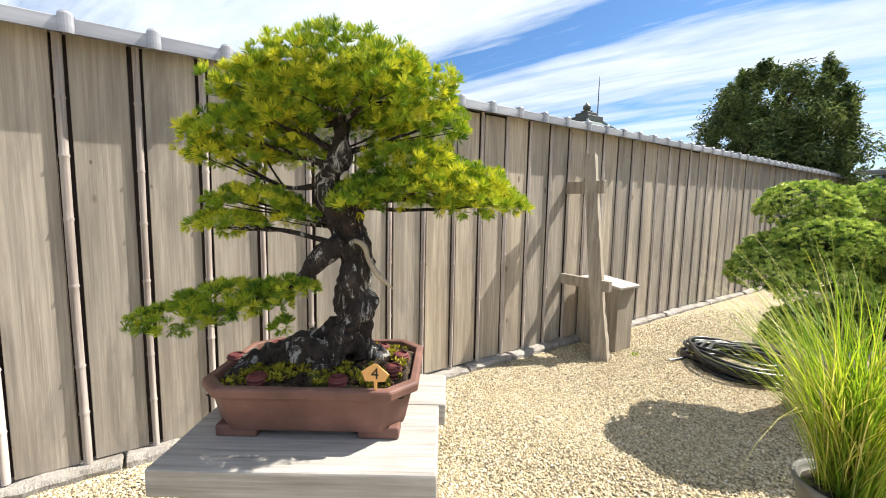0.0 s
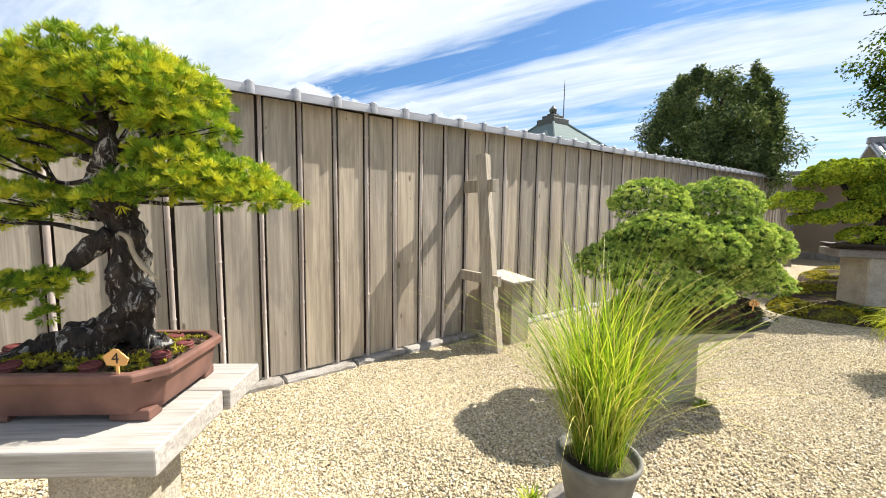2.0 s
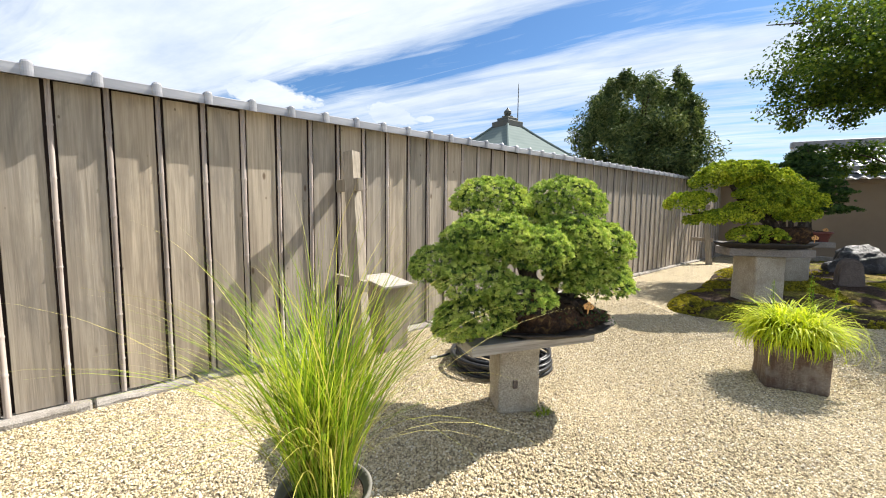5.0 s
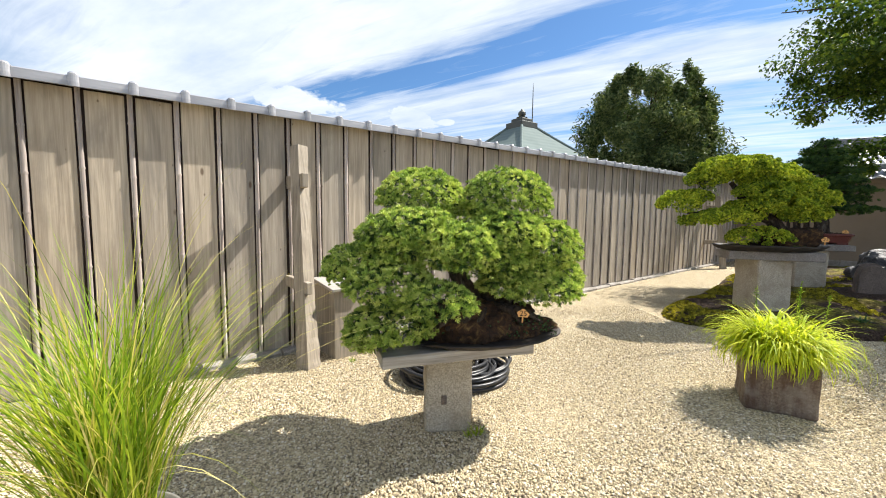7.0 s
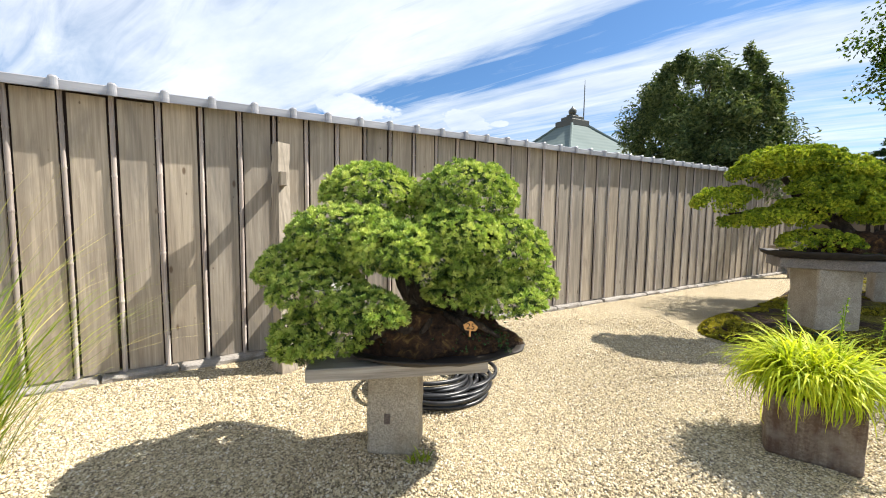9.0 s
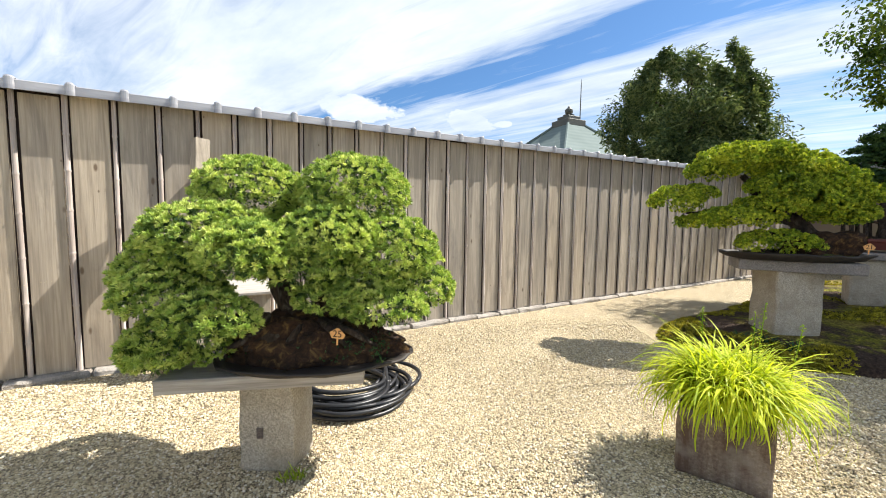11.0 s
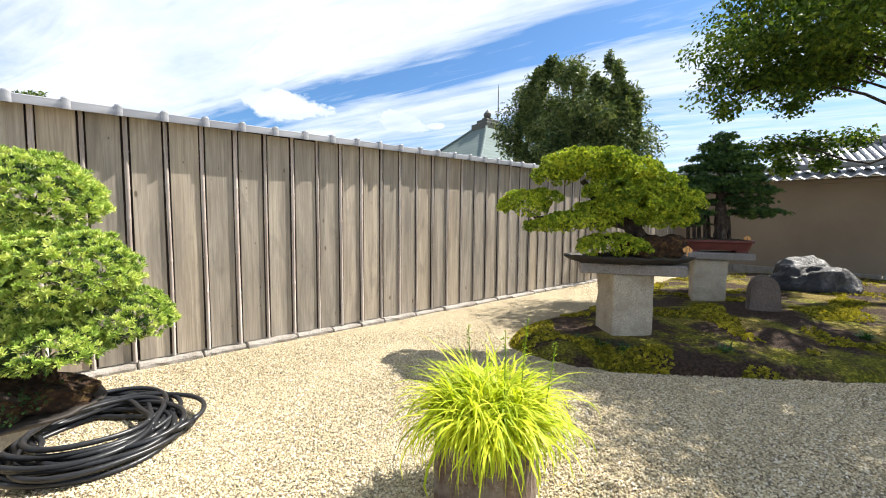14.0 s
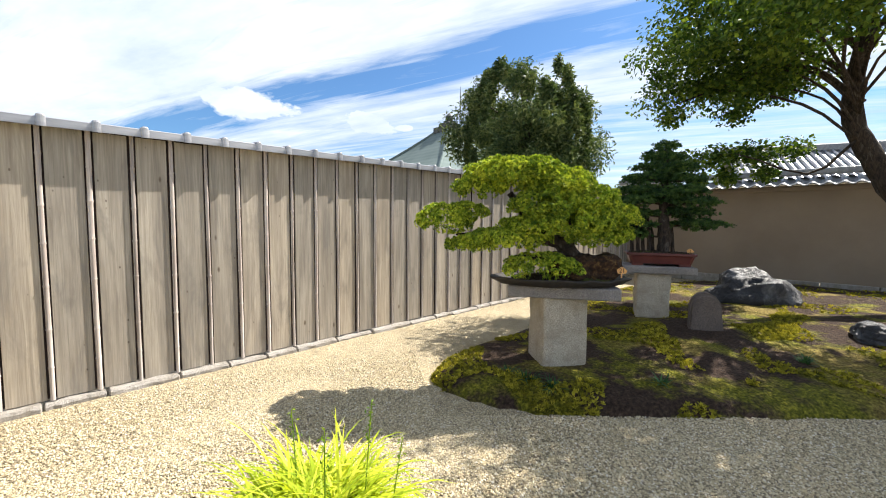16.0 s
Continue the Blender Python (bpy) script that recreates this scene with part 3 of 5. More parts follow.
def needle_pad(parent, pad, density, template, mat, rng, size=(0.8, 1.2), **how):
    """One cushion of foliage under a tree."""
    x, y, z, rx, ry, rz = pad
    area = 4 * math.pi * ((rx * ry) ** 1.6 / 3 + (rx * rz) ** 1.6 / 3 + (ry * rz) ** 1.6 / 3) ** (1 / 1.6)
    p, n = pad_points(rx, ry, rz, int(area * density), rng, **how)
    me = scatter("foliage_pad", template, p + np.array([x, y, z]), n, rng.uniform(*size, len(p)), mat, rng)
    return tagged(part("foliage_pad", me, mat, parent), kind="stuff")


def knobby_pad(parent, pad, knobs, each, radius, template, mat, rng, size=(0.8, 1.2), **how):
    """A cushion of foliage made of many small round knobs."""
    x, y, z, rx, ry, rz = pad
    area = 4 * math.pi * ((rx * ry) ** 1.6 / 3 + (rx * rz) ** 1.6 / 3 + (ry * rz) ** 1.6 / 3) ** (1 / 1.6)
    p, n = (np.asarray(q) for q in pad_points(rx, ry, rz, int(area * knobs), rng, **how))
    p, n = np.repeat(p, each, 0), np.repeat(n, each, 0)
    r = np.repeat(rng.uniform(0.7, 1.25, len(p) // each), each) * radius
    d = rng.normal(size=p.shape)
    d /= np.linalg.norm(d, axis=1)[:, None]
    d = d + 0.75 * n
    d /= np.linalg.norm(d, axis=1)[:, None]
    me = scatter("foliage_pad", template, p + d * r[:, None] + np.array([x, y, z]), d, rng.uniform(*size, len(p)), mat, rng)
    return tagged(part("foliage_pad", me, mat, parent), kind="stuff")


def chamfer_pot(parent, w, d, h, mat, foot_w=0.16, cut=0.10, lip=0.035, label=""):
    """A rectangular bonsai pot with cut corners, a rolled lip and four feet."""
    def ring(bm, w, d, c, z):
        pts = [(-w + c, -d), (w - c, -d), (w, -d + c), (w, d - c), (w - c, d), (-w + c, d), (-w, d - c), (-w, -d + c)]
        return [bm.verts.new((x, y, z)) for x, y in pts]
    bm = bmesh.new()
    W, D = w / 2, d / 2
    prof = [(W * 0.86, D * 0.86, 0.035), (W * 0.88, D * 0.88, 0.06), (W * 0.935, D * 0.935, h - 0.055), (W * 0.95, D * 0.95, h - 0.045), (W, D, h - 0.04), (W, D, h - 0.008), (W - 0.008, D - 0.008, h), (W - lip, D - lip, h), (W - lip - 0.01, D - lip - 0.01, h - 0.05)]
    rings = [ring(bm, a, b, cut * (a / W), z) for a, b, z in prof]
    for a, b in zip(rings, rings[1:]):
        for i in range(8):
            bm.faces.new((a[i], a[(i + 1) % 8], b[(i + 1) % 8], b[i]))
    bm.faces.new(rings[0][::-1])
    bm.faces.new(rings[-1])
    bmesh.ops.bevel(bm, geom=[e for e in bm.edges if len(e.link_faces) == 2], offset=0.004, segments=1, affect="EDGES")
    pot = part("pot", bm, mat, parent, label)
    for sx in (-1, 1):
        for sy in (-1, 1):
            part("foot", box(foot_w, 0.09, 0.05, 0.008), mat, pot, "", Matrix.Translation((sx * (W * 0.86 - foot_w / 2 - 0.01), sy * (D * 0.86 - 0.055), 0)))
    return pot


def soil_bed(parent, w, d, z, rise, seed=0, mat=None, name="soil"):
    """A humped bed of mossy soil."""
    V, F, n = [], [], 60
    for j in range(n + 1):
        for i in range(n + 1):
            u, v = 2 * i / n - 1, 2 * j / n - 1
            rr = max(0.0, 1 - (u * u + v * v) * 0.5)
            V.append((u * w / 2, v * d / 2, z + rise * rr * rr + 0.03 * noise.noise(Vector((u * w * 11, v * d * 11, seed))) + 0.018 * noise.noise(Vector((u * w * 31, v * d * 31, seed)))))
    for j in range(n):
        for i in range(n):
            a = j * (n + 1) + i
            F.append((a, a + 1, a + n + 2, a + n + 1))
    return part(name, mesh_of(name, V, F, mat or SOIL, True), mat or SOIL, parent)


def name_tag(number, m, label, size=1.0):
    """A five-sided wooden tag with its number, on a stick."""
    t = thing("number_tag", label, "tag", m @ Matrix.Scale(size, 4))
    bm = bmesh.new()
    w, h = 0.052, 0.038
    pts = [(-w * 0.72, 0), (w * 0.72, 0), (w, h * 0.72), (w * 0.15, h * 1.75), (-w * 0.15, h * 1.75), (-w, h * 0.95)]
    a = [bm.verts.new((x, -0.003, z)) for x, z in pts]
    b = [bm.verts.new((x, 0.003, z)) for x, z in pts]
    bm.faces.new(a)
    bm.faces.new(b[::-1])
    for i in range(len(pts)):
        j = (i + 1) % len(pts)
        bm.faces.new((a[i], b[i], b[j], a[j]))
    bmesh.ops.recalc_face_normals(bm, faces=bm.faces)
    part("plate", bm, TAG, t)
    part("stick", box(0.012, 0.006, 0.06, 0.001), TAG, t, "", Matrix.Translation((0, 0.005, -0.045)))
    cu = bpy.data.curves.new("number", "FONT")
    cu.body, cu.size, cu.align_x, cu.extrude = number, 0.062, "CENTER", 0.0006
    ob = new("number_text", cu)
    me = bpy.data.meshes.new_from_object(ob)
    bpy.data.objects.remove(ob)
    part("number", me, INK, t, "black painted number", Matrix.Translation((0, -0.0042, 0.010)) @ Matrix.Rotation(math.pi / 2, 4, "X")).data.materials.clear()
    t.children[-1].data.materials.append(INK)
    return t


def number_materials():
    for ob in bpy.data.objects:
        if ob.name.startswith("number") and ob.type == "MESH" and not ob.data.materials:
            ob.data.materials.append(INK)


# --- the tall pine in its red clay pot
PINE_M = Matrix.Translation((-0.477, 1.580, 0.670)) @ Matrix.Scale(0.878, 4)


def pine_branch(tree, trunk_line, pad, i, rng):
    """A crooked branch from the trunk to a cushion, and thin twigs spreading under it."""
    x, y, z, rx, ry, rz = pad
    at = trunk_line[np.argmin(np.abs(trunk_line[:, 2] - (z - (0.10 if abs(x) < 0.5 else 0.0))))]
    mid = (at[:3] + np.array([x, y, z])) / 2 + rng.normal(size=3) * np.array([0.02, 0.03, 0.03]) - np.array([0, 0, 0.01])
    limb("branch", [(*at[:3], 0.018), (*mid, 0.010), (x, y, z + 0.005, 0.004)], BARK, tree, 14, 7, 0.3, i)
    for j in range(5):
        a = rng.uniform(0, 6.28)
        e = (x + rx * 0.8 * math.cos(a), y + ry * 0.8 * math.sin(a), z + rng.uniform(-0.01, 0.02))
        limb("twig", [(*mid, 0.006), ((mid[0] + e[0]) / 2, (mid[1] + e[1]) / 2, (mid[2] + e[2]) / 2 - 0.006, 0.0035), (*e, 0.0015)], BARK, tree, 8, 5, 0.2, j)


def build_pine():
    rng = np.random.default_rng(41)
    tree = thing("pine_bonsai", "old pine bonsai with yellow-green needles in a red clay pot", "bonsai", PINE_M)
    chamfer_pot(tree, 0.90, 0.64, 0.23, CLAY, 0.17, 0.10, 0.035, "unglazed red clay pot with cut corners")
    soil_bed(tree, 0.81, 0.55, 0.19, 0.06, 1)
    n = 1500
    px, py = rng.uniform(-0.38, 0.38, n), rng.uniform(-0.25, 0.25, n)
    clump = np.array([noise.noise(Vector((a * 9, b * 9, 2))) for a, b in zip(px, py)]) > -0.05
    px, py = px[clump], py[clump]
    pz = 0.20 + 0.06 * np.clip(1 - ((px / 0.405) ** 2 + (py / 0.275) ** 2) * 0.5, 0, 1) ** 2
    me = scatter("moss", tuft(9, 0.026, 0.008, 1.3, rng), np.stack([px, py, pz], axis=1), rng.normal(size=(len(px), 3)) * 0.4 + [0, 0, 1], rng.uniform(0.5, 1.2, len(px)), MOSS_TUFT, rng)
    tagged(part("moss", me, MOSS_TUFT, tree, "yellow-green moss"), kind="stuff")
    n = 500
    px, py = rng.uniform(-0.38, 0.38, n), rng.uniform(-0.25, 0.25, n)
    pz = 0.205 + 0.06 * np.clip(1 - ((px / 0.405) ** 2 + (py / 0.275) ** 2) * 0.5, 0, 1) ** 2
    chip = (np.array([[1, 0, 0], [0, 0.7, 0], [-1, 0, 0], [0, -0.7, 0], [0, 0, 0.5]]), np.array([[0, 1, 4], [1, 2, 4], [2, 3, 4], [3, 0, 4]]))
    me = scatter("bark_chips", chip, np.stack([px, py, pz], axis=1), rng.normal(size=(n, 3)) * 0.5 + [0, 0, 1], rng.uniform(0.006, 0.018, n), ROOTS, rng)
    tagged(part("bark_chips", me, ROOTS, tree, "dark brown bark chips"), kind="stuff")
    rows = [(-0.41, 0.0, 0.19, 0.03), (-0.27, -0.02, 0.225, 0.06), (-0.10, -0.02, 0.27, 0.095), (0.07, -0.01, 0.33, 0.115), (0.14, 0, 0.44, 0.098), (0.125, 0, 0.58, 0.08), (0.13, 0.01, 0.72, 0.084), (0.12, 0.02, 0.83, 0.08), (0.06, 0.03, 0.93, 0.07), (0.0, 0.02, 1.03, 0.06), (0.07, 0, 1.15, 0.048), (0.08, 0, 1.32, 0.03), (0.06, 0, 1.5, 0.012)]
    limb("trunk", rows, BARK, tree, 130, 40, 0.55, 3, "dark flaking pine bark, bleached in patches")
    line = spline(rows, 60)
    for i, pts in enumerate([
        [(-0.30, -0.02, 0.23, 0.05), (-0.34, -0.10, 0.215, 0.04), (-0.38, -0.16, 0.20, 0.02)],
        [(0.05, -0.05, 0.28, 0.07), (0.02, -0.12, 0.235, 0.05), (-0.02, -0.19, 0.21, 0.02)],
        [(0.16, 0.0, 0.30, 0.06), (0.24, 0.03, 0.245, 0.045), (0.30, 0.05, 0.22, 0.015)]]):
        limb("root", pts, BARK, tree, 12, 10, 0.6, i)
    limb("branch", [(0.08, -0.02, 0.80, 0.05), (-0.02, -0.06, 0.70, 0.042), (-0.08, -0.08, 0.63, 0.028), (-0.2, -0.1, 0.56, 0.018), (-0.45, -0.1, 0.48, 0.008)], BARK, tree, 20, 10, 0.4, 8)
    limb("jin", [(0.15, -0.06, 0.80, 0.012), (0.185, -0.07, 0.79, 0.016), (0.205, -0.075, 0.76, 0.014), (0.22, -0.08, 0.71, 0.012), (0.27, -0.09, 0.645, 0.012), (0.33, -0.09, 0.59, 0.003)], DEADWOOD, tree, 22, 8, 0.35, 2, "bare bleached dead branch")
    t = tuft(44, 0.042, 0.0030, 1.15, rng)
    pads = [
        (0.075, 0.0, 1.51, 0.36, 0.30, 0.15), (-0.155, -0.03, 1.41, 0.27, 0.26, 0.14), (0.325, 0.0, 1.41, 0.27, 0.28, 0.15), (-0.335, -0.04, 1.23, 0.22, 0.22, 0.10), (-0.40, -0.02, 1.15, 0.18, 0.2, 0.075),
        (0.43, 0.02, 1.29, 0.2, 0.22, 0.10), (0.075, 0.14, 1.32, 0.3, 0.14, 0.10), (-0.12, 0.12, 1.17, 0.2, 0.14, 0.07), (0.10, -0.16, 1.40, 0.3, 0.14, 0.10), (-0.18, -0.14, 1.28, 0.2, 0.12, 0.08),
        (-0.305, 0.0, 0.955, 0.19, 0.18, 0.07), (-0.41, -0.04, 0.86, 0.15, 0.15, 0.055), (-0.13, 0.05, 0.885, 0.12, 0.13, 0.05),
        (0.39, 0.02, 1.135, 0.22, 0.2, 0.09), (0.57, 0.06, 1.045, 0.25, 0.22, 0.105), (0.76, 0.08, 0.965, 0.16, 0.18, 0.075), (0.275, -0.02, 1.0, 0.18, 0.17, 0.085), (0.175, -0.14, 0.95, 0.1, 0.12, 0.055), (0.46, -0.06, 1.02, 0.2, 0.16, 0.08), (0.66, 0.0, 0.955, 0.16, 0.15, 0.06),
        (-0.35, -0.1, 0.52, 0.23, 0.18, 0.075), (-0.60, -0.12, 0.44, 0.18, 0.15, 0.06), (-0.13, -0.1, 0.575, 0.12, 0.12, 0.05), (-0.14, -0.12, 0.42, 0.05, 0.05, 0.03)]
    for i, p in enumerate(pads):
        if i < 20:
            pine_branch(tree, line, p, i, rng)
        needle_pad(tree, p, 640, t, PINE, rng, (0.75, 1.2), under=0.15, lumps=0.18, freq=4.5, shell=10.0)
    for x, y in [(-0.22, -0.22), (0.12, -0.23), (0.33, -0.10), (0.35, 0.05), (0.24, 0.16), (-0.3, 0.18), (-0.42, 0.0)]:
        fd = thing("fertiliser_basket", "small dark-red mesh fertiliser basket pressed into the bonsai soil", "fertiliser basket", PINE_M @ Matrix.Translation((x, y, 0.185)), "fertiliser baskets in the soil")
        part("cup", lathe([(0.036, 0), (0.038, 0.045), (0.037, 0.062), (0.028, 0.066), (0.026, 0.058)], 16), FEED, fd)
        for j in range(3):
            part("band", lathe([(0.040, 0), (0.042, 0.003), (0.040, 0.006)], 16), FEED_DARK, fd, "", Matrix.Translation((0, 0, 0.012 + 0.018 * j)))
    name_tag("4", pose(-0.225, 1.31, 0.905, 0, 0, -4), "yellow wooden number tag stuck in the soil of the pine", 0.92)


def build_pine_stand():
    st = thing("plank_stand", "bleached grey plank table on a square stone leg", "bonsai stand", Matrix.Translation((0, 0, 0)))
    part("plank", box(0.92, 0.45, 0.095, 0.008, 0.003, 3, 1), OLD_WOOD, st, "", Matrix.Translation((-0.465, 1.385, 0.575)))
    part("plank", box(0.96, 0.31, 0.095, 0.008, 0.003, 3, 2), OLD_WOOD, st, "", Matrix.Translation((-0.455, 1.77, 0.573)))
    part("leg", box(0.32, 0.32, 0.575, 0.02, 0.01, 4, 3), GRANITE, st, "rough beige stone", Matrix.Translation((-0.40, 1.52, 0)))


build_pine_stand()
build_pine()


# --- the dense cushion tree on its stone stand
def build_cushion_tree():
    rng = np.random.default_rng(25)
    o = Vector((2.99, 2.81, 0.62))
    tree = thing("cushion_bonsai", "dense green needle bonsai with cloud-like cushions in a thin dark tray", "bonsai", Matrix.Translation(o))
    bm = lathe([(0.30, 0), (0.44, 0.01), (0.50, 0.035), (0.505, 0.045), (0.48, 0.045), (0.40, 0.03)], 40, 0.012)
    bmesh.ops.scale(bm, vec=(1.05, 0.62, 1), verts=bm.verts)
    part("tray", bm, DARK_CLAY, tree, "thin wavy dark clay tray", pose(0.14, 0.0, 0, 0, 0, 13), True)
    b = bmesh.new()
    bmesh.ops.create_icosphere(b, subdivisions=5, radius=1.0)
    for v in b.verts:
        d = v.co.copy()
        v.co = Vector((d.x * 0.47, d.y * 0.19, max(d.z, -0.2) * (0.20 - 0.06 * d.x))) * (1 + 0.22 * noise.noise(d * 2.6) + 0.10 * noise.noise(d * 9))
    part("root_ball", b, ROOTS, tree, "dark mossy root ball", pose(0.14, 0.0, 0.06, 0, 0, 13), True)
    for i in range(9):
        x = rng.uniform(-0.25, 0.5)
        limb("root", [(0.12, 0, 0.24, 0.03), ((x + 0.12) / 2 + 0.02, -0.12, 0.22, 0.02), (x, -0.18 + 0.2 * x, 0.12, 0.012)], DARK_BARK, tree, 10, 7, 0.5, i)
    me = scatter("moss", tuft(8, 0.02, 0.006, 1.2, rng), np.stack([rng.uniform(-0.3, 0.55, 420), rng.uniform(-0.2, 0.1, 420), rng.uniform(0.06, 0.16, 420)], axis=1), rng.normal(size=(420, 3)) + [0, -1, 0.6], np.full(420, 0.8), FERN, rng)
    tagged(part("moss", me, MOSS_TUFT, tree), kind="stuff")
    for i, pts in enumerate([
        [(0.05, 0, 0.2, 0.07), (-0.05, 0, 0.4, 0.06), (-0.15, 0.05, 0.6, 0.04), (-0.3, 0.08, 0.8, 0.02)],
        [(0.12, 0.05, 0.2, 0.06), (0.2, 0.1, 0.45, 0.05), (0.2, 0.12, 0.7, 0.03), (0.25, 0.12, 0.85, 0.015)],
        [(0.2, 0, 0.2, 0.05), (0.35, 0.05, 0.3, 0.04), (0.5, 0.08, 0.4, 0.03), (0.65, 0.1, 0.35, 0.01)],
        [(0.0, -0.05, 0.2, 0.05), (-0.2, -0.1, 0.25, 0.04), (-0.4, -0.15, 0.2, 0.02)]]):
        limb("trunk" if i == 0 else "branch", pts, DARK_BARK, tree, 18, 10, 0.4, i)
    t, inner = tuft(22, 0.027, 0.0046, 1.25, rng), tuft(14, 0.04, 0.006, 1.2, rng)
    pads = [
        (-0.30, 0.14, 0.92, 0.29, 0.28, 0.20), (0.28, 0.18, 0.91, 0.31, 0.29, 0.23), (-0.36, -0.14, 0.66, 0.33, 0.27, 0.20), (-0.10, -0.24, 0.60, 0.24, 0.22, 0.17), (0.22, -0.06, 0.66, 0.27, 0.24, 0.19),
        (0.50, 0.10, 0.58, 0.27, 0.28, 0.22), (0.64, 0.22, 0.36, 0.21, 0.22, 0.16), (0.34, 0.02, 0.42, 0.24, 0.22, 0.13), (-0.48, -0.22, 0.38, 0.26, 0.24, 0.17), (-0.48, -0.20, 0.13, 0.27, 0.22, 0.15),
        (-0.68, -0.04, 0.46, 0.22, 0.24, 0.17), (0.0, 0.28, 0.70, 0.34, 0.24, 0.20), (-0.30, 0.3, 0.55, 0.30, 0.22, 0.2), (-0.22, -0.34, 0.30, 0.22, 0.16, 0.13), (-0.60, -0.18, 0.06, 0.16, 0.16, 0.10), (0.10, -0.10, 0.52, 0.28, 0.2, 0.14), (0.48, -0.02, 0.31, 0.25, 0.2, 0.12), (0.24, -0.08, 0.36, 0.2, 0.16, 0.09)]
    for x, y, z, rx, ry, rz in pads:
        p = (x * 1.04, y * 1.06, z, rx * 1.0, ry * 1.0, rz * 1.03)
        needle_pad(tree, p, 1250, t, SPRUCE, rng, (0.75, 1.25), under=0.15, lumps=0.07, freq=6.0, shell=45.0)
        # smaller shell of darker needles, so shade between the tufts is put in as colour
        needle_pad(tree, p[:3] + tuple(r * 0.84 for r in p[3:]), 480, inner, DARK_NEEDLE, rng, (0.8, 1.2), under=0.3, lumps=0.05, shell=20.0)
    name_tag("25", pose(3.31, 2.60, 0.815, 0, 4, -2), "yellow wooden number tag leaning on the root ball", 0.78)
    st = thing("slab_stand", "grey plank slab on a pitted square stone post", "bonsai stand", pose(2.88, 2.80, 0, 0, 0, 13.5))
    part("slab", box(1.0, 0.46, 0.075, 0.008, 0.004, 3, 6), OLD_WOOD, st, "", Matrix.Translation((0.0, 0.0, 0.545)))
    leg = part("leg", box(0.31, 0.29, 0.545, 0.02, 0.012, 5, 7), GRANITE, st, "pitted beige stone post", pose(0.0, 0.075, 0, 0, 0, -13.5))
    # no real recess: a darker block on the face gives the hole's shade
    part("slot", box(0.035, 0.01, 0.06, 0.003), BROWN_STONE, leg, "dark mortise hole", Matrix.Translation((-0.03, -0.148, 0.20)))


build_cushion_tree()


# --- the spreading pine on the mound
def build_spreading_pine():
    rng = np.random.default_rng(23)
    o = Vector((7.62, 5.38, 1.0))
    ang = -12.0
    tree = thing("spreading_bonsai", "wide spreading pine bonsai with flat clipped layers in a dark tray", "bonsai", Matrix.Translation(o) @ pose(0, 0, 0, 0, 0, ang))
    bm = lathe([(0.46, 0), (0.60, 0.02), (0.68, 0.07), (0.685, 0.085), (0.65, 0.085), (0.5, 0.05)], 40, 0.02)
    bmesh.ops.scale(bm, vec=(1.07, 0.5, 1), verts=bm.verts)
    part("tray", bm, DARK_CLAY, tree, "shallow dark boat-shaped tray", pose(-0.01, 0, 0), True)
    rb = box(0.70, 0.40, 0.26, 0.10, 0.0, 12, 9, 3)
    for v in rb.verts:
        v.co += v.normal * 0.08 * noise.noise(v.co * 5) + Vector(noise.noise_vector(v.co * 18)) * 0.02
    part("root_stone", rb, ROOTS, tree, "dark root-clasping stone", pose(0.28, 0, 0.05), True)
    bed = soil_bed(tree, 1.0, 0.44, 0.06, 0.06, 4)
    for i, pts in enumerate([
        [(0.22, 0, 0.2, 0.09), (0.05, 0, 0.38, 0.08), (-0.15, 0.02, 0.55, 0.07), (-0.35, 0.02, 0.7, 0.05), (-0.55, 0, 0.95, 0.03)],
        [(0.0, 0, 0.42, 0.05), (-0.3, -0.05, 0.48, 0.04), (-0.7, -0.05, 0.50, 0.03), (-1.1, 0, 0.52, 0.015)],
        [(0.1, 0, 0.33, 0.05), (0.1, 0.05, 0.6, 0.04), (0.15, 0.05, 0.8, 0.02)],
        [(0.1, 0, 0.35, 0.04), (-0.2, -0.08, 0.3, 0.03), (-0.5, -0.1, 0.3, 0.015)]]):
        limb("trunk" if i == 0 else "branch", pts, DARK_BARK, tree, 20, 10, 0.4, i)
    t = tuft(9, 0.024, 0.009, 1.2, rng)
    pads = [
        (-0.62, 0.0, 1.10, 0.36, 0.36, 0.17), (-0.34, 0.02, 1.12, 0.36, 0.36, 0.17), (-0.05, 0.02, 1.00, 0.36, 0.36, 0.18), (0.20, 0.02, 0.86, 0.34, 0.36, 0.17), (0.42, 0.0, 0.68, 0.30, 0.34, 0.16),
        (-0.86, 0.0, 0.99, 0.24, 0.26, 0.11), (-1.22, 0.0, 0.64, 0.25, 0.26, 0.16), (-0.98, 0.05, 0.74, 0.18, 0.2, 0.08), (-0.60, -0.08, 0.45, 0.42, 0.28, 0.10),
        (-0.92, -0.02, 0.40, 0.25, 0.24, 0.08), (-0.25, -0.15, 0.17, 0.36, 0.24, 0.14), (0.05, -0.16, 0.64, 0.36, 0.26, 0.16), (0.52, 0.05, 0.52, 0.20, 0.26, 0.11), (-0.2, -0.16, 0.80, 0.34, 0.24, 0.14), (-0.30, -0.1, 0.58, 0.30, 0.24, 0.11), (0.30, -0.14, 0.50, 0.26, 0.2, 0.12)]
    for p in pads:
        knobby_pad(tree, p, 210, 16, 0.034, t, OLD_PINE, rng, (0.8, 1.25), under=0.12, lumps=0.13, freq=7.0, shell=30.0)
    name_tag("21", pose(8.11, 5.06, 1.15, 0, 0, -14), "yellow wooden number tag in the tray of the spreading pine")
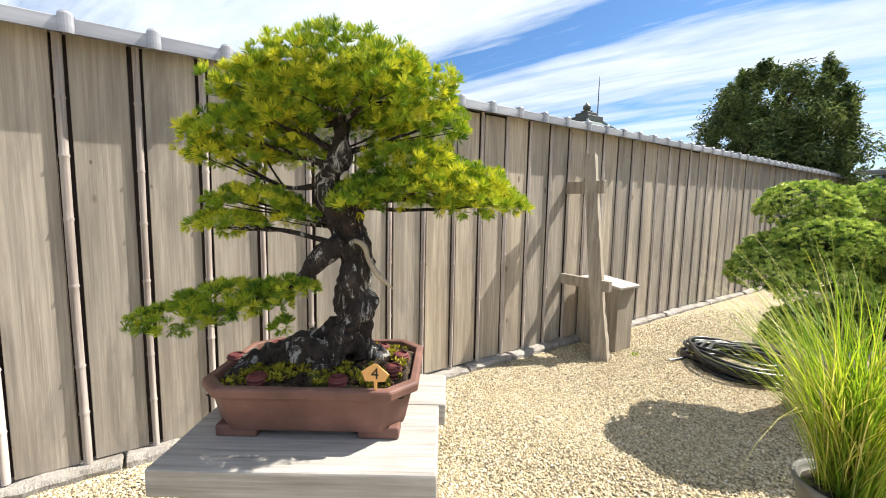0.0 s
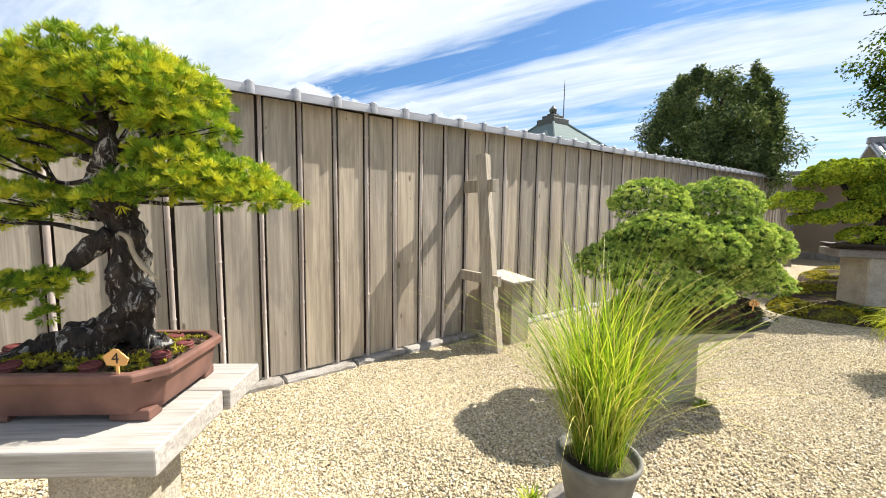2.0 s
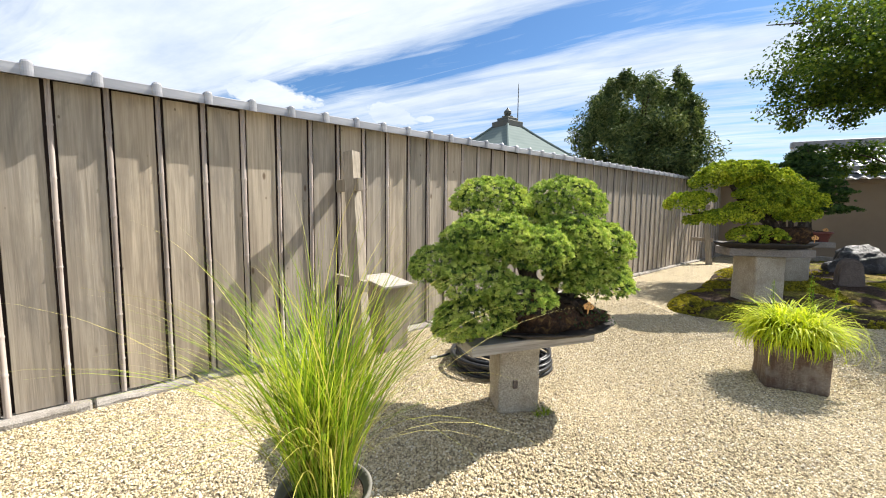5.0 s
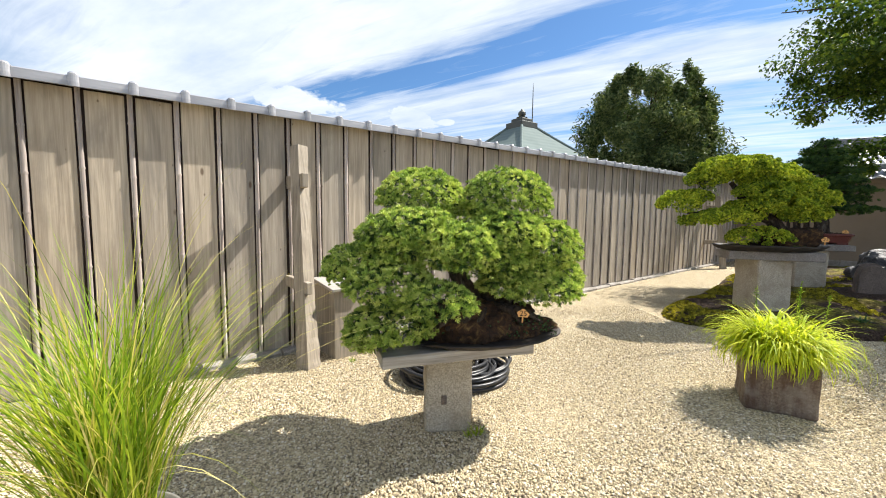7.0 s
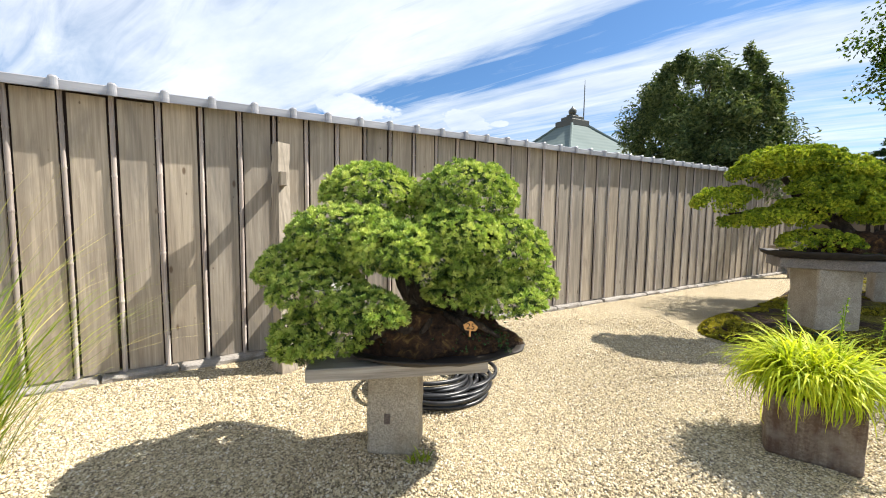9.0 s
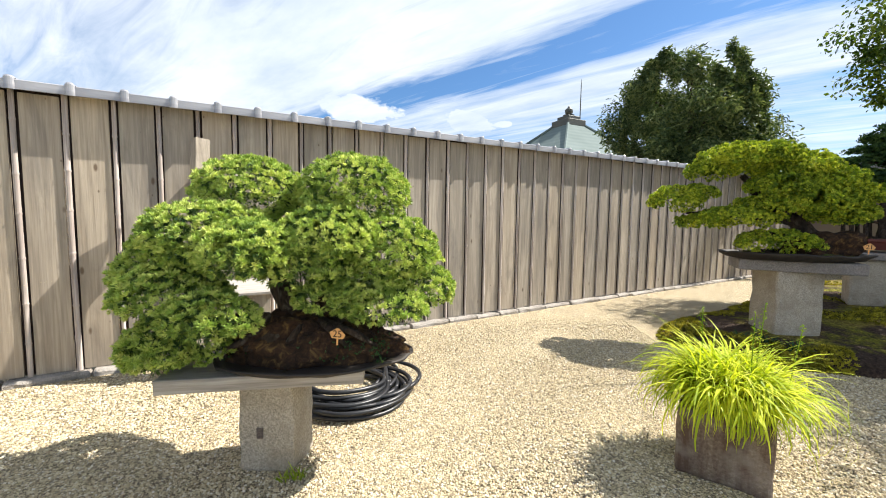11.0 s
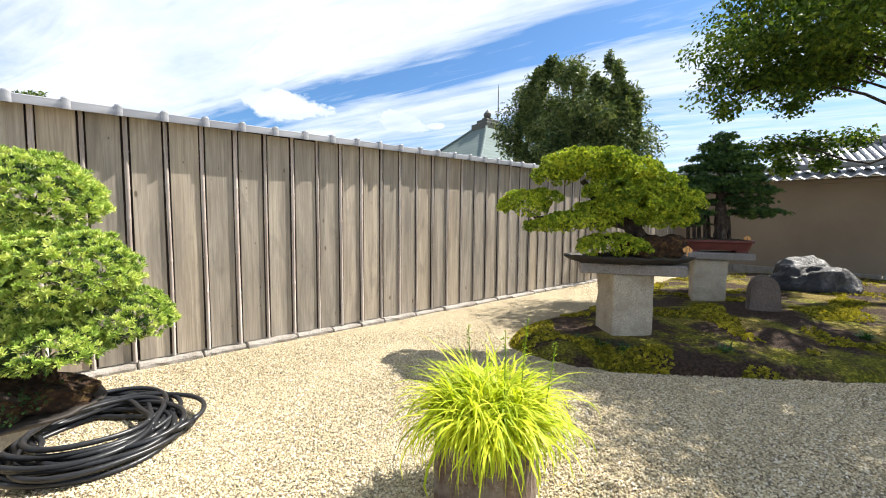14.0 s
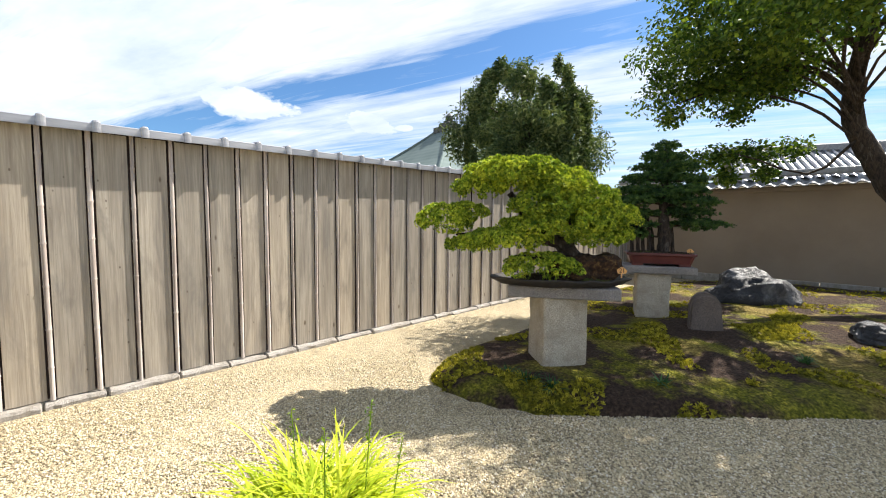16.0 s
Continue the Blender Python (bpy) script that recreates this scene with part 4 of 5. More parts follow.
    st = thing("stone_stand", "thick dressed stone slab on a broad granite block", "bonsai stand", pose(7.70, 5.46, 0, 0, 0, -22))
    part("slab", box(1.10, 0.56, 0.12, 0.015, 0.006, 3, 11), SLAB, st, "grey stone slab", Matrix.Translation((-0.03, -0.02, 0.88)))
    part("leg", box(0.47, 0.47, 0.82, 0.03, 0.018, 5, 12), PALE_STONE, st, "pale rough granite block", pose(-0.06, 0.0, 0.065, 0, 0, 18))


build_spreading_pine()


# --- the dark layered conifer behind it
def build_layered_conifer():
    rng = np.random.default_rng(3)
    o = Vector((10.12, 7.03, 1.0))
    tree = thing("layered_bonsai", "dark upright conifer bonsai group in a maroon rectangular pot", "bonsai", Matrix.Translation(o) @ pose(0, 0, 0, 0, 0, -30))
    chamfer_pot(tree, 0.96, 0.50, 0.20, DEEP_CLAY, 0.16, 0.05, 0.03, "maroon glazed pot")
    soil_bed(tree, 0.87, 0.41, 0.17, 0.05, 7)
    limb("trunk", [(0.06, 0, 0.18, 0.10), (0.06, 0, 0.5, 0.085), (0.03, 0, 0.9, 0.06), (0.04, 0, 1.4, 0.04), (0.03, 0, 1.85, 0.015)], DARK_BARK, tree, 26, 10, 0.3, 5)
    for i, (x, y) in enumerate([(-0.14, 0.0), (-0.22, 0.05), (-0.30, -0.03), (-0.38, 0.04), (0.2, 0.06), (-0.08, 0.08)]):
        limb("trunk", [(x, y, 0.18, 0.03), (x - 0.02, y, 0.5, 0.024), (x - 0.04, y, 0.8 - 0.04 * i, 0.01)], DARK_BARK, tree, 14, 7, 0.2, i)
    t = tuft(11, 0.055, 0.014, 1.15, rng)
    for z, w, sh in [(0.62, 0.36, 0.52), (0.62, 0.34, -0.40), (0.80, 0.36, 0.36), (0.78, 0.34, -0.36), (0.95, 0.34, 0.42), (0.98, 0.36, -0.40), (1.12, 0.34, 0.26), (1.15, 0.36, -0.28), (1.30, 0.30, 0.26), (1.33, 0.32, -0.24), (1.47, 0.26, 0.18), (1.50, 0.27, -0.16), (1.63, 0.24, 0.10), (1.67, 0.22, -0.08), (1.80, 0.18, 0.03), (0.46, 0.22, -0.36), (1.05, 0.3, 0.0), (1.4, 0.25, 0.0)]:
        limb("branch", [(0.04, 0, z - 0.03, 0.02), (sh * 0.6, 0, z, 0.014), (sh, 0, z, 0.006)], DARK_BARK, tree, 8, 5)
        needle_pad(tree, (sh, rng.uniform(-0.12, 0.12), z, w, w * 0.95, 0.085), 420, t, DARK_NEEDLE, rng, (0.8, 1.3), under=0.3, lumps=0.25, freq=5.0, shell=3.5)
    name_tag("3", Matrix.Translation(o) @ pose(0.38, -0.20, 0.20, 0, 0, -30), "small pale number tag in the maroon pot")
    st = thing("stone_stand", "grey stone slab on a granite block standing in moss", "bonsai stand", pose(10.05, 7.0, 0, 0, 0, -30))
    part("slab", box(1.02, 0.56, 0.11, 0.015, 0.006, 3, 14), SLAB, st, "grey stone slab", Matrix.Translation((0.0, 0.0, 0.89)))
    part("leg", box(0.46, 0.44, 0.70, 0.03, 0.018, 5, 15), PALE_STONE, st, "pale rough granite block", Matrix.Translation((-0.05, 0.0, 0.195)))


build_layered_conifer()


# ---------------------------------------------------------------- stones on the mound
def boulder(name, label, m, size, mat, seed, power=1.0, rough=0.28):
    bm = bmesh.new()
    bmesh.ops.create_icosphere(bm, subdivisions=5, radius=1.0)
    for v in bm.verts:
        d = v.co.copy()
        n1 = noise.noise(d * 1.5 + Vector((seed, 0, 0)))
        n2 = noise.ridged_multi_fractal(d * 1.6 + Vector((0, seed, 0)), 1.0, 2.0, 5, 1.0, 2.0) - 1.0
        r = 1 + rough * n1 + rough * 0.42 * n2
        v.co = Vector((d.x * size[0], d.y * size[1], d.z * size[2])) * r
        if v.co.z < 0.05 * size[2]:
            flat = Vector((d.x, d.y, 0)).normalized()
            v.co.x, v.co.y = flat.x * size[0] * (1 + rough * n1), flat.y * size[1] * (1 + rough * n1)
            v.co.z *= 0.35
    ob = thing(name, label, "rock", m)
    part("stone", bm, mat, ob, "", None, True)
    return ob


boulder("boulder", "craggy black boulder lying on the mossy mound", pose(12.34, 7.44, 0.27, 0, 0, -25), (0.66, 0.45, 0.50), ROCK, 4.0, rough=0.36)
boulder("small_boulder", "small dark stone half sunk in the moss", pose(11.9, 5.35, 0.26), (0.26, 0.22, 0.18), ROCK, 9.0)


def standing_stone():
    st = thing("standing_stone", "small upright round-topped brown stone in the moss", "stone marker", pose(9.95, 5.92, 0.10, 0, -3, -30) @ Matrix.Diagonal((0.84, 0.9, 1.28, 1)))
    bm = bmesh.new()
    n, pts = 14, []
    pts.append((-0.25, 0))
    for i in range(n + 1):
        a = math.pi * (1 - i / n)
        pts.append((0.22 * math.cos(a), 0.34 + 0.19 * math.sin(a)))
    pts.append((0.25, 0))
    front = [bm.verts.new((x, -0.10, z)) for x, z in pts]
    back = [bm.verts.new((x * 0.9, 0.12, z * 0.97)) for x, z in pts]
    bm.faces.new(front)
    bm.faces.new(back[::-1])
    for i in range(len(pts)):
        j = (i + 1) % len(pts)
        bm.faces.new((front[j], front[i], back[i], back[j]))
    bmesh.ops.recalc_face_normals(bm, faces=bm.faces)
    bmesh.ops.bevel(bm, geom=[e for e in bm.edges if e.calc_face_angle(0) > 0.9], offset=0.035, segments=3, affect="EDGES")
    for v in bm.verts:
        v.co += Vector(noise.noise_vector(v.co * 7)) * 0.012
    part("stone", bm, BROWN_STONE, st)


standing_stone()


# ---------------------------------------------------------------- grasses
def blades(name, count, rng, foot, reach, tall, width, mat, droop, segs=5, lean=(0.05, 0.5)):
    """Arching blades from a small foot: reach outwards, rise to tall and droop."""
    V, F = [], []
    for i in range(count):
        a = rng.uniform(0, 2 * math.pi)
        f = foot * math.sqrt(rng.uniform())
        af = rng.uniform(0, 2 * math.pi)
        p0 = np.array([f * math.cos(af), f * math.sin(af), 0.0])
        t = rng.uniform(*lean)
        length = tall * rng.uniform(0.55, 1.05)
        d = droop * rng.uniform(0.4, 1.4)
        side = np.array([-math.sin(a), math.cos(a), 0]) * width * rng.uniform(0.6, 1.2) / 2
        p, ang = p0.copy(), t * 0.6
        base = len(V)
        twist = rng.normal() * 0.5
        for s in range(segs + 1):
            w = (1 - (s / segs) ** 2.2) * (0.6 + 0.4 * min(1, s * 2 / segs)) if s < segs else 0.03
            sd = side * w * math.cos(twist * s / segs) + np.array([math.cos(a), math.sin(a), 0]) * np.linalg.norm(side) * w * math.sin(twist * s / segs)
            V += [p - sd, p + sd]
            step = length / segs
            p = p + np.array([math.cos(a) * math.sin(ang) * reach, math.sin(a) * math.sin(ang) * reach, math.cos(ang)]) * step
            ang += (t * 0.5 + d) / segs * (0.4 + 1.3 * s / segs)
        for s in range(segs):
            b = base + 2 * s
            F.append((b, b + 1, b + 3, b + 2))
    return mesh_of(name, V, F, mat)


def build_sedge():
    rng = np.random.default_rng(8)
    pl = thing("potted_grass", "tall bright green grass in a round grey clay pot", "potted grass", Matrix.Translation((1.67, 1.50, 0.185)) @ Matrix.Scale(0.88, 4))
    part("pot", lathe([(0.13, 0), (0.15, 0.01), (0.19, 0.2), (0.205, 0.235), (0.208, 0.26), (0.195, 0.262), (0.185, 0.24), (0.17, 0.225)], 40), GREY_CLAY, pl, "round grey clay pot", None, True)
    part("soil", lathe([(0.17, 0), (0.178, 0.02), (0.1, 0.035)], 24, 0.008), SOIL, pl, "", Matrix.Translation((0, 0, 0.205)))
    part("grass_blades", blades("grass_blades", 620, rng, 0.12, 1.0, 1.20, 0.0075, SEDGE, 0.9, 8, (0.0, 0.70)), SEDGE, pl, "", Matrix.Translation((0, 0, 0.215)))
    part("dry_blades", blades("dry_blades", 110, rng, 0.13, 1.0, 1.0, 0.0062, STRAW, 0.9, 8, (0.05, 0.75)), STRAW, pl, "straw-coloured dry blades", Matrix.Translation((0, 0, 0.215)))
    part("flower_stems", blades("flower_stems", 120, rng, 0.10, 1.0, 1.55, 0.0050, STRAW, 1.0, 9, (0.1, 1.0)), STRAW, pl, "thin yellow flower stems", Matrix.Translation((0, 0, 0.215)))
    st = boulder("field_stone", "flat grey field stone under the grass pot", pose(1.72, 1.53, 0.0, 0, 0, 20), (0.29, 0.25, 0.19), KERB, 2.0, rough=0.14)
    for v in st.children[0].data.vertices:
        v.co.z = min(v.co.z, 0.183 + 0.004 * noise.noise(v.co * 20))


def build_trough():
    rng = np.random.default_rng(9)
    pl = thing("trough_grass", "golden-green cascading grass in an old square stone trough", "potted grass", pose(5.45, 3.0, 0, 0, 0, -34))
    t = part("trough", box(0.44, 0.43, 0.38, 0.02, 0.014, 5, 20), BLOCK, pl, "stained brown stone trough")
    part("soil", box(0.34, 0.32, 0.04, 0.02, 0.01, 4, 21), SOIL, pl, "", Matrix.Translation((0, 0, 0.355)))
    part("grass_blades", blades("grass_blades", 1900, rng, 0.18, 1.0, 0.57, 0.018, GOLD_GRASS, 2.9, 8, (0.15, 1.45)), GOLD_GRASS, pl, "", Matrix.Translation((0, 0, 0.37)))


build_sedge()
build_trough()


def build_small_plants():
    """Ferns on the mound's edge, weeds by the pots, and a flower spike in the trough."""
    rng = np.random.default_rng(15)
    for x, y, z, r in [(7.15, 5.05, 0.10, 0.16), (7.30, 4.86, 0.10, 0.14), (7.02, 5.22, 0.10, 0.13), (8.35, 4.75, 0.12, 0.12), (9.35, 5.55, 0.15, 0.12), (9.55, 5.45, 0.15, 0.10), (10.2, 4.9, 0.16, 0.14)]:
        f = thing("fern", "small dark green fern growing on the mound", "fern", Matrix.Translation((x, y, z - 0.02)), "ferns on the mound")
        part("fronds", blades("fronds", 46, rng, 0.04, 1.0, r * 1.5, 0.022, FERN, 1.6, 5, (0.3, 1.3)), FERN, f)
    for x, y, h, n in [(3.06, 2.70, 0.10, 26), (2.99, 2.68, 0.07, 16), (1.44, 1.72, 0.12, 40), (1.38, 1.64, 0.08, 30), (2.05, 4.05, 0.06, 14)]:
        f = thing("weed", "small green weed sprouting from the gravel", "weed", Matrix.Translation((x, y, 0.0)), "weeds in the gravel")
        part("leaves", blades("leaves", n, rng, 0.03, 1.0, h, 0.012, SEDGE, 1.2, 4, (0.3, 1.2)), SEDGE, f)
    for x, y, h, lean in [(5.62, 3.05, 1.0, 0.04), (5.38, 3.12, 0.92, -0.03), (5.70, 2.92, 0.85, 0.08), (5.50, 2.90, 0.95, 0.0)]:
        spike = thing("flower_spike", "thin green seed spike standing among the golden grass", "plant", Matrix.Translation((x, y, 0.38)) @ Matrix.Scale(h, 4), "seed spikes in the trough")
        part("stem", tube([(0, 0, 0, 0.004), (lean * 0.5, 0, 0.3, 0.003), (lean, 0, 0.58, 0.002)], 8, 5), SEDGE, spike)
        P = np.array([[lean * (0.5 + 0.5 * (z - 0.3) / 0.28) + rng.normal() * 0.008, rng.normal() * 0.008, z] for z in np.linspace(0.3, 0.58, 40)])
        part("seed_head", scatter("spikelets", leaf(0.02, 0.008), P, rng.normal(size=(40, 3)) + [0, 0, 0.6], np.full(40, 1.0), SEDGE, rng), SEDGE, spike)["kind"] = "stuff"


build_small_plants()


# ---------------------------------------------------------------- coiled hose
def build_hose():
    rng = np.random.default_rng(12)
    h = thing("hose_coil", "loosely coiled black rubber hose lying on the gravel", "hose", Matrix.Translation((2.99, 3.78, 0)) @ Matrix.Scale(0.93, 4))
    for k in range(16):
        r = rng.uniform(0.35, 0.53)
        cx, cy = rng.normal(0, 0.045, 2)
        z0 = 0.022 + 0.013 * (k % 10)
        ph = rng.uniform(0, 6.28)
        pts = []
        for i in range(33):
            a = 2 * math.pi * i / 32
            rr = r + 0.06 * math.sin(2 * a + ph) + 0.04 * math.sin(3 * a + ph * 2)
            pts.append((cx + rr * math.cos(a), cy + rr * math.sin(a), max(0.02, z0 + 0.035 * math.sin(a + ph)), 0.0185))
        part("loop", tube(pts, 72, 8), HOSE, h, "", None, True)
    part("hose_end", tube([(-0.45, 0.2, 0.05, 0.0135), (-0.55, 0.18, 0.02, 0.0135), (-0.66, 0.14, 0.014, 0.0135)], 12, 8), HOSE, h, "", None, True)
    part("coupling", tube([(-0.65, 0.145, 0.015, 0.018), (-0.72, 0.12, 0.016, 0.018)], 4, 10), BRASS, h, "grey metal coupling")


build_hose()


# ---------------------------------------------------------------- fence braces and box
def build_brace(s):
    br = thing("fence_brace", "leaning weathered timber post tied to the fence by two rails", "fence brace", on_fence(s), "fence braces")
    # foot out in the gravel, head close to the boards
    part("post", tube([(0.0, -0.54, -0.03, 0.112), (0.005, -0.47, 0.5, 0.092), (0.02, -0.35, 1.4, 0.084), (0.04, -0.255, 2.09, 0.080)], 30, 4, 0.10, 2), POST, br)
    part("rail", box(0.055, 0.46, 0.13, 0.006), POST, br, "", Matrix.Translation((0.03, -0.225, 1.69)))
    part("rail", box(0.055, 0.60, 0.11, 0.006), POST, br, "", Matrix.Translation((0.0, -0.295, 0.70)))
    return br


BR_S = 1.575
build_brace(BR_S)
build_brace(BR_S + 12.2)


def build_meter_box():
    b = thing("wooden_box", "small grey wooden cover box with a sloping lid against the fence", "box", on_fence(BR_S + 0.415))
    part("body", box(0.30, 0.50, 0.70, 0.006), POST, b, "", Matrix.Translation((0, -0.28, 0.0)))
    part("lid", box(0.38, 0.52, 0.03, 0.005), OLD_WOOD, b, "bleached sloping lid", Matrix.Translation((0, -0.32, 0.715)) @ Matrix.Rotation(radians(6), 4, "X"))


build_meter_box()


# ---------------------------------------------------------------- big trees
def leaf_clumps(parent, clumps, per, template, mat, rng, name="crown"):
    """A crown of many separate leaves gathered in uneven clumps."""
    P, N = [], []
    for x, y, z, r, flat in clumps:
        d = rng.normal(size=(per, 3))
        d /= np.linalg.norm(d, axis=1, keepdims=True)
        q = d * (rng.uniform(size=(per, 1)) ** 0.5) * np.array([r, r, r * flat])
        P.append(q + np.array([x, y, z]))
        N.append(d * 0.7 + np.array([0, 0, 0.6]) + rng.normal(size=(per, 3)) * 0.6)
    P, N = np.vstack(P), np.vstack(N)
    return tagged(part(name, scatter(name, template, P, N, rng.uniform(0.7, 1.25, len(P)), mat, rng), mat, parent), kind="stuff")


def build_evergreen():
    rng = np.random.default_rng(31)
    tree = thing("evergreen_tree", "dark broadleaf evergreen tree rising behind the fence", "tree", Matrix.Translation((9.9, 12.1, 0)))
    limb("trunk", [(0, 0, -0.1, 0.2), (0.05, 0, 1.5, 0.16), (0, 0.1, 3.0, 0.12), (0.1, 0, 4.6, 0.05)], DARK_BARK, tree, 24, 10, 0.3)
    clumps = []
    for i in range(120):
        a, zz = rng.uniform(0, 6.28), rng.uniform(1.9, 5.3)
        w = 1.95 * math.sqrt(max(0.1, 1 - ((zz - 3.6) / 2.4) ** 2)) * math.sqrt(rng.uniform(0.1, 1))
        x, y = w * math.cos(a), w * math.sin(a)
        if i % 3 == 0:
            limb("branch", [(0, 0, zz * 0.75, 0.05), (x * 0.5, y * 0.5, zz * 0.9, 0.03), (x, y, zz, 0.01)], DARK_BARK, tree, 8, 5)
        clumps.append((x, y, zz, rng.uniform(0.28, 0.5), 0.8))
    for i in range(45):
        clumps.append((rng.normal() * 0.8, rng.normal() * 0.6, rng.uniform(2.2, 4.8), 0.5, 0.9))
    for x, y, z in [(-1.0, 0, 5.35), (-0.5, 0, 5.5), (0.1, 0, 5.45), (1.1, 0, 4.9), (1.3, 0.2, 4.5), (-1.4, 0, 4.7)]:
        clumps += [(x, y, z - 0.1, 0.22, 1.3), (x + 0.05, y, z + 0.15, 0.10, 2.6)]
    for i in range(110):
        a = rng.uniform(0, 6.28)
        zz = rng.uniform(2.6, 5.5)
        w = 1.62 * math.sqrt(max(0.1, 1 - ((zz - 3.6) / 2.4) ** 2))
        clumps.append((w * math.cos(a), w * math.sin(a), zz + 0.15, 0.10, 3.0))
    leaf_clumps(tree, clumps, 250, leaf(0.13, 0.045), BROADLEAF, rng)


def build_maple():
    rng = np.random.default_rng(77)
    tree = thing("maple_tree", "large maple with a leaning dark trunk and fine green leaves", "tree", Matrix.Translation((14.3, 6.2, 0.2)))
    limb("trunk", [(0.2, -0.2, 0, 0.24), (0.1, 0.1, 1.2, 0.2), (-0.2, 0.6, 2.3, 0.17), (-0.5, 0.9, 3.4, 0.14), (-0.6, 0.7, 4.8, 0.09), (-0.5, 0.5, 6.2, 0.04)], DARK_BARK, tree, 34, 12, 0.25)
    tips = []
    for i in range(38):
        a = rng.uniform(0, 6.28)
        z0 = rng.uniform(3.5, 5.6)
        reach = rng.uniform(1.6, 4.3)
        if math.cos(a) > 0.1 and math.sin(a) > -0.5:
            continue
        if math.sin(a) * reach > 2.0:
            reach = 2.0 / math.sin(a)
        tip = (-0.5 + reach * math.cos(a), 0.6 + reach * math.sin(a), z0 + rng.uniform(0.2, 1.2))
        if i % 4 == 0:
            limb("branch", [(-0.5, 0.75, z0, 0.05), (-0.4 + 0.4 * reach * math.cos(a), 0.6 + 0.4 * reach * math.sin(a), z0 + 0.5 + 0.3 * math.sin(i * 2.1), 0.028), tip + (0.012,)], DARK_BARK, tree, 12, 6, 0.2, i)
        for f in (0.45, 0.7, 0.88, 1.0):
            tips.append((-0.45 + (tip[0] + 0.45) * f, 0.65 + (tip[1] - 0.65) * f, z0 + (tip[2] - z0) * f + 0.35, rng.uniform(0.4, 0.75), 0.5))
    # sprays that hang low towards the path
    for x, y, z, r in [(-2.9, 2.6, 3.9, 0.6), (-2.4, 2.2, 4.4, 0.7), (-2.9, 2.9, 4.8, 0.6), (-1.8, 2.3, 2.75, 0.5), (-1.2, 2.0, 2.8, 0.45), (-2.3, 2.5, 2.7, 0.4), (-3.6, -1.8, 4.8, 0.8), (-2.6, 1.2, 5.2, 0.8), (-3.0, -3.0, 4.9, 0.8), (-1.4, -3.2, 5.2, 0.9), (-2.2, 1.6, 4.1, 0.7), (-1.6, 2.4, 4.0, 0.7), (-1.0, 2.0, 4.4, 0.8), (-2.0, 2.8, 5.3, 0.8), (-1.2, 1.6, 5.6, 0.9), (-2.8, 0.6, 4.6, 0.8), (-3.2, -0.6, 4.3, 0.8), (-2.6, -2.2, 4.3, 0.8), (-0.4, -2.4, 4.6, 0.9)]:
        if z > 3.5 or x < -2.0:
            limb("branch", [(-0.5, 0.8, max(2.9, z - 1.0), 0.026), (-0.5 + (x + 0.5) * 0.3, 0.8 + (y - 0.8) * 0.2, z - 0.35, 0.024), (-0.5 + (x + 0.5) * 0.65, 0.8 + (y - 0.8) * 0.7, z + 0.12, 0.014), (x, y, z, 0.005)], DARK_BARK, tree, 10, 5)
        tips += [(x, y, z, r, 0.6), (x + 0.5, y - 0.3, z + 0.1, r * 0.9, 0.6), (x + 0.2, y - 0.1, z - 0.35, r * 0.5, 0.8)]
    for i in range(48):
        i %= 16
        tips.append((-3.1 + 1.1 * (i % 4) + rng.normal() * 0.3, -2.9 + 0.85 * (i // 4) + rng.normal() * 0.3, rng.uniform(4.5, 5.6), 0.85, 0.5))
    # the crown stops short of the path's far side
    tips = [c for c in tips if (14.3 + c[0]) * 0.829 - (6.2 + c[1]) * 0.559 > 3.95 + 0.6 * c[3] and 14.3 + c[0] - 0.789 * (c[2] + 0.2) - c[3] > 5.9]
    leaf_clumps(tree, tips, 340, leaf(0.085, 0.058), MAPLE, rng)


build_evergreen()
build_maple()


# ---------------------------------------------------------------- buildings beyond
def build_pavilion():
    x, y, z = 12.46, 36.0, 10.7
    b = thing("pavilion", "temple pavilion with a pale green pyramid copper roof", "building", pose(x, y, 0, 0, 0, 30))
    bm = bmesh.new()
    prof = [(6.6, 5.0), (4.6, 6.3), (2.8, 7.7), (1.5, 8.8), (0.95, 9.3)]
    rings = [[bm.verts.new((r * sx, r * sy, zz)) for sx, sy in ((-1, -1), (1, -1), (1, 1), (-1, 1))] for r, zz in prof]
    for a, c in zip(rings, rings[1:]):
        for i in range(4):
            bm.faces.new((a[i], a[(i + 1) % 4], c[(i + 1) % 4], c[i]))
    bm.faces.new(rings[0][::-1])
    bm.faces.new(rings[-1])
    part("roof", bm, COPPER, b, "pale green sheet copper roof")
    for i in range(4):
        sx, sy = ((-1, -1), (1, -1), (1, 1), (-1, 1))[i]
        part("hip", tube([(r * sx, r * sy, zz + 0.05, 0.12) for r, zz in prof], 14, 6), COPPER, b)
    part("wall", box(10.0, 10.0, 5.0, 0.02), PLASTER, b)
    part("finial_base", box(2.0, 2.0, 0.55, 0.05), DARK_METAL, b, "dark square finial base", Matrix.Translation((0, 0, 9.25)))
    part("finial_neck", box(1.35, 1.35, 0.35, 0.05), DARK_METAL, b, "", Matrix.Translation((0, 0, 9.8)))
    part("finial", lathe([(0.45, 0), (0.5, 0.15), (0.25, 0.22), (0.34, 0.4), (0.33, 0.6), (0.15, 0.78), (0.02, 0.95)], 16), DARK_METAL, b, "dark jewel finial", Matrix.Translation((0, 0, 10.15)))
    part("lightning_rod", lathe([(0.05, 0), (0.035, 3.0), (0.01, 3.6)], 6), DARK_METAL, b, "thin lightning rod", Matrix.Translation((0.7, -0.6, 9.7)))


build_pavilion()


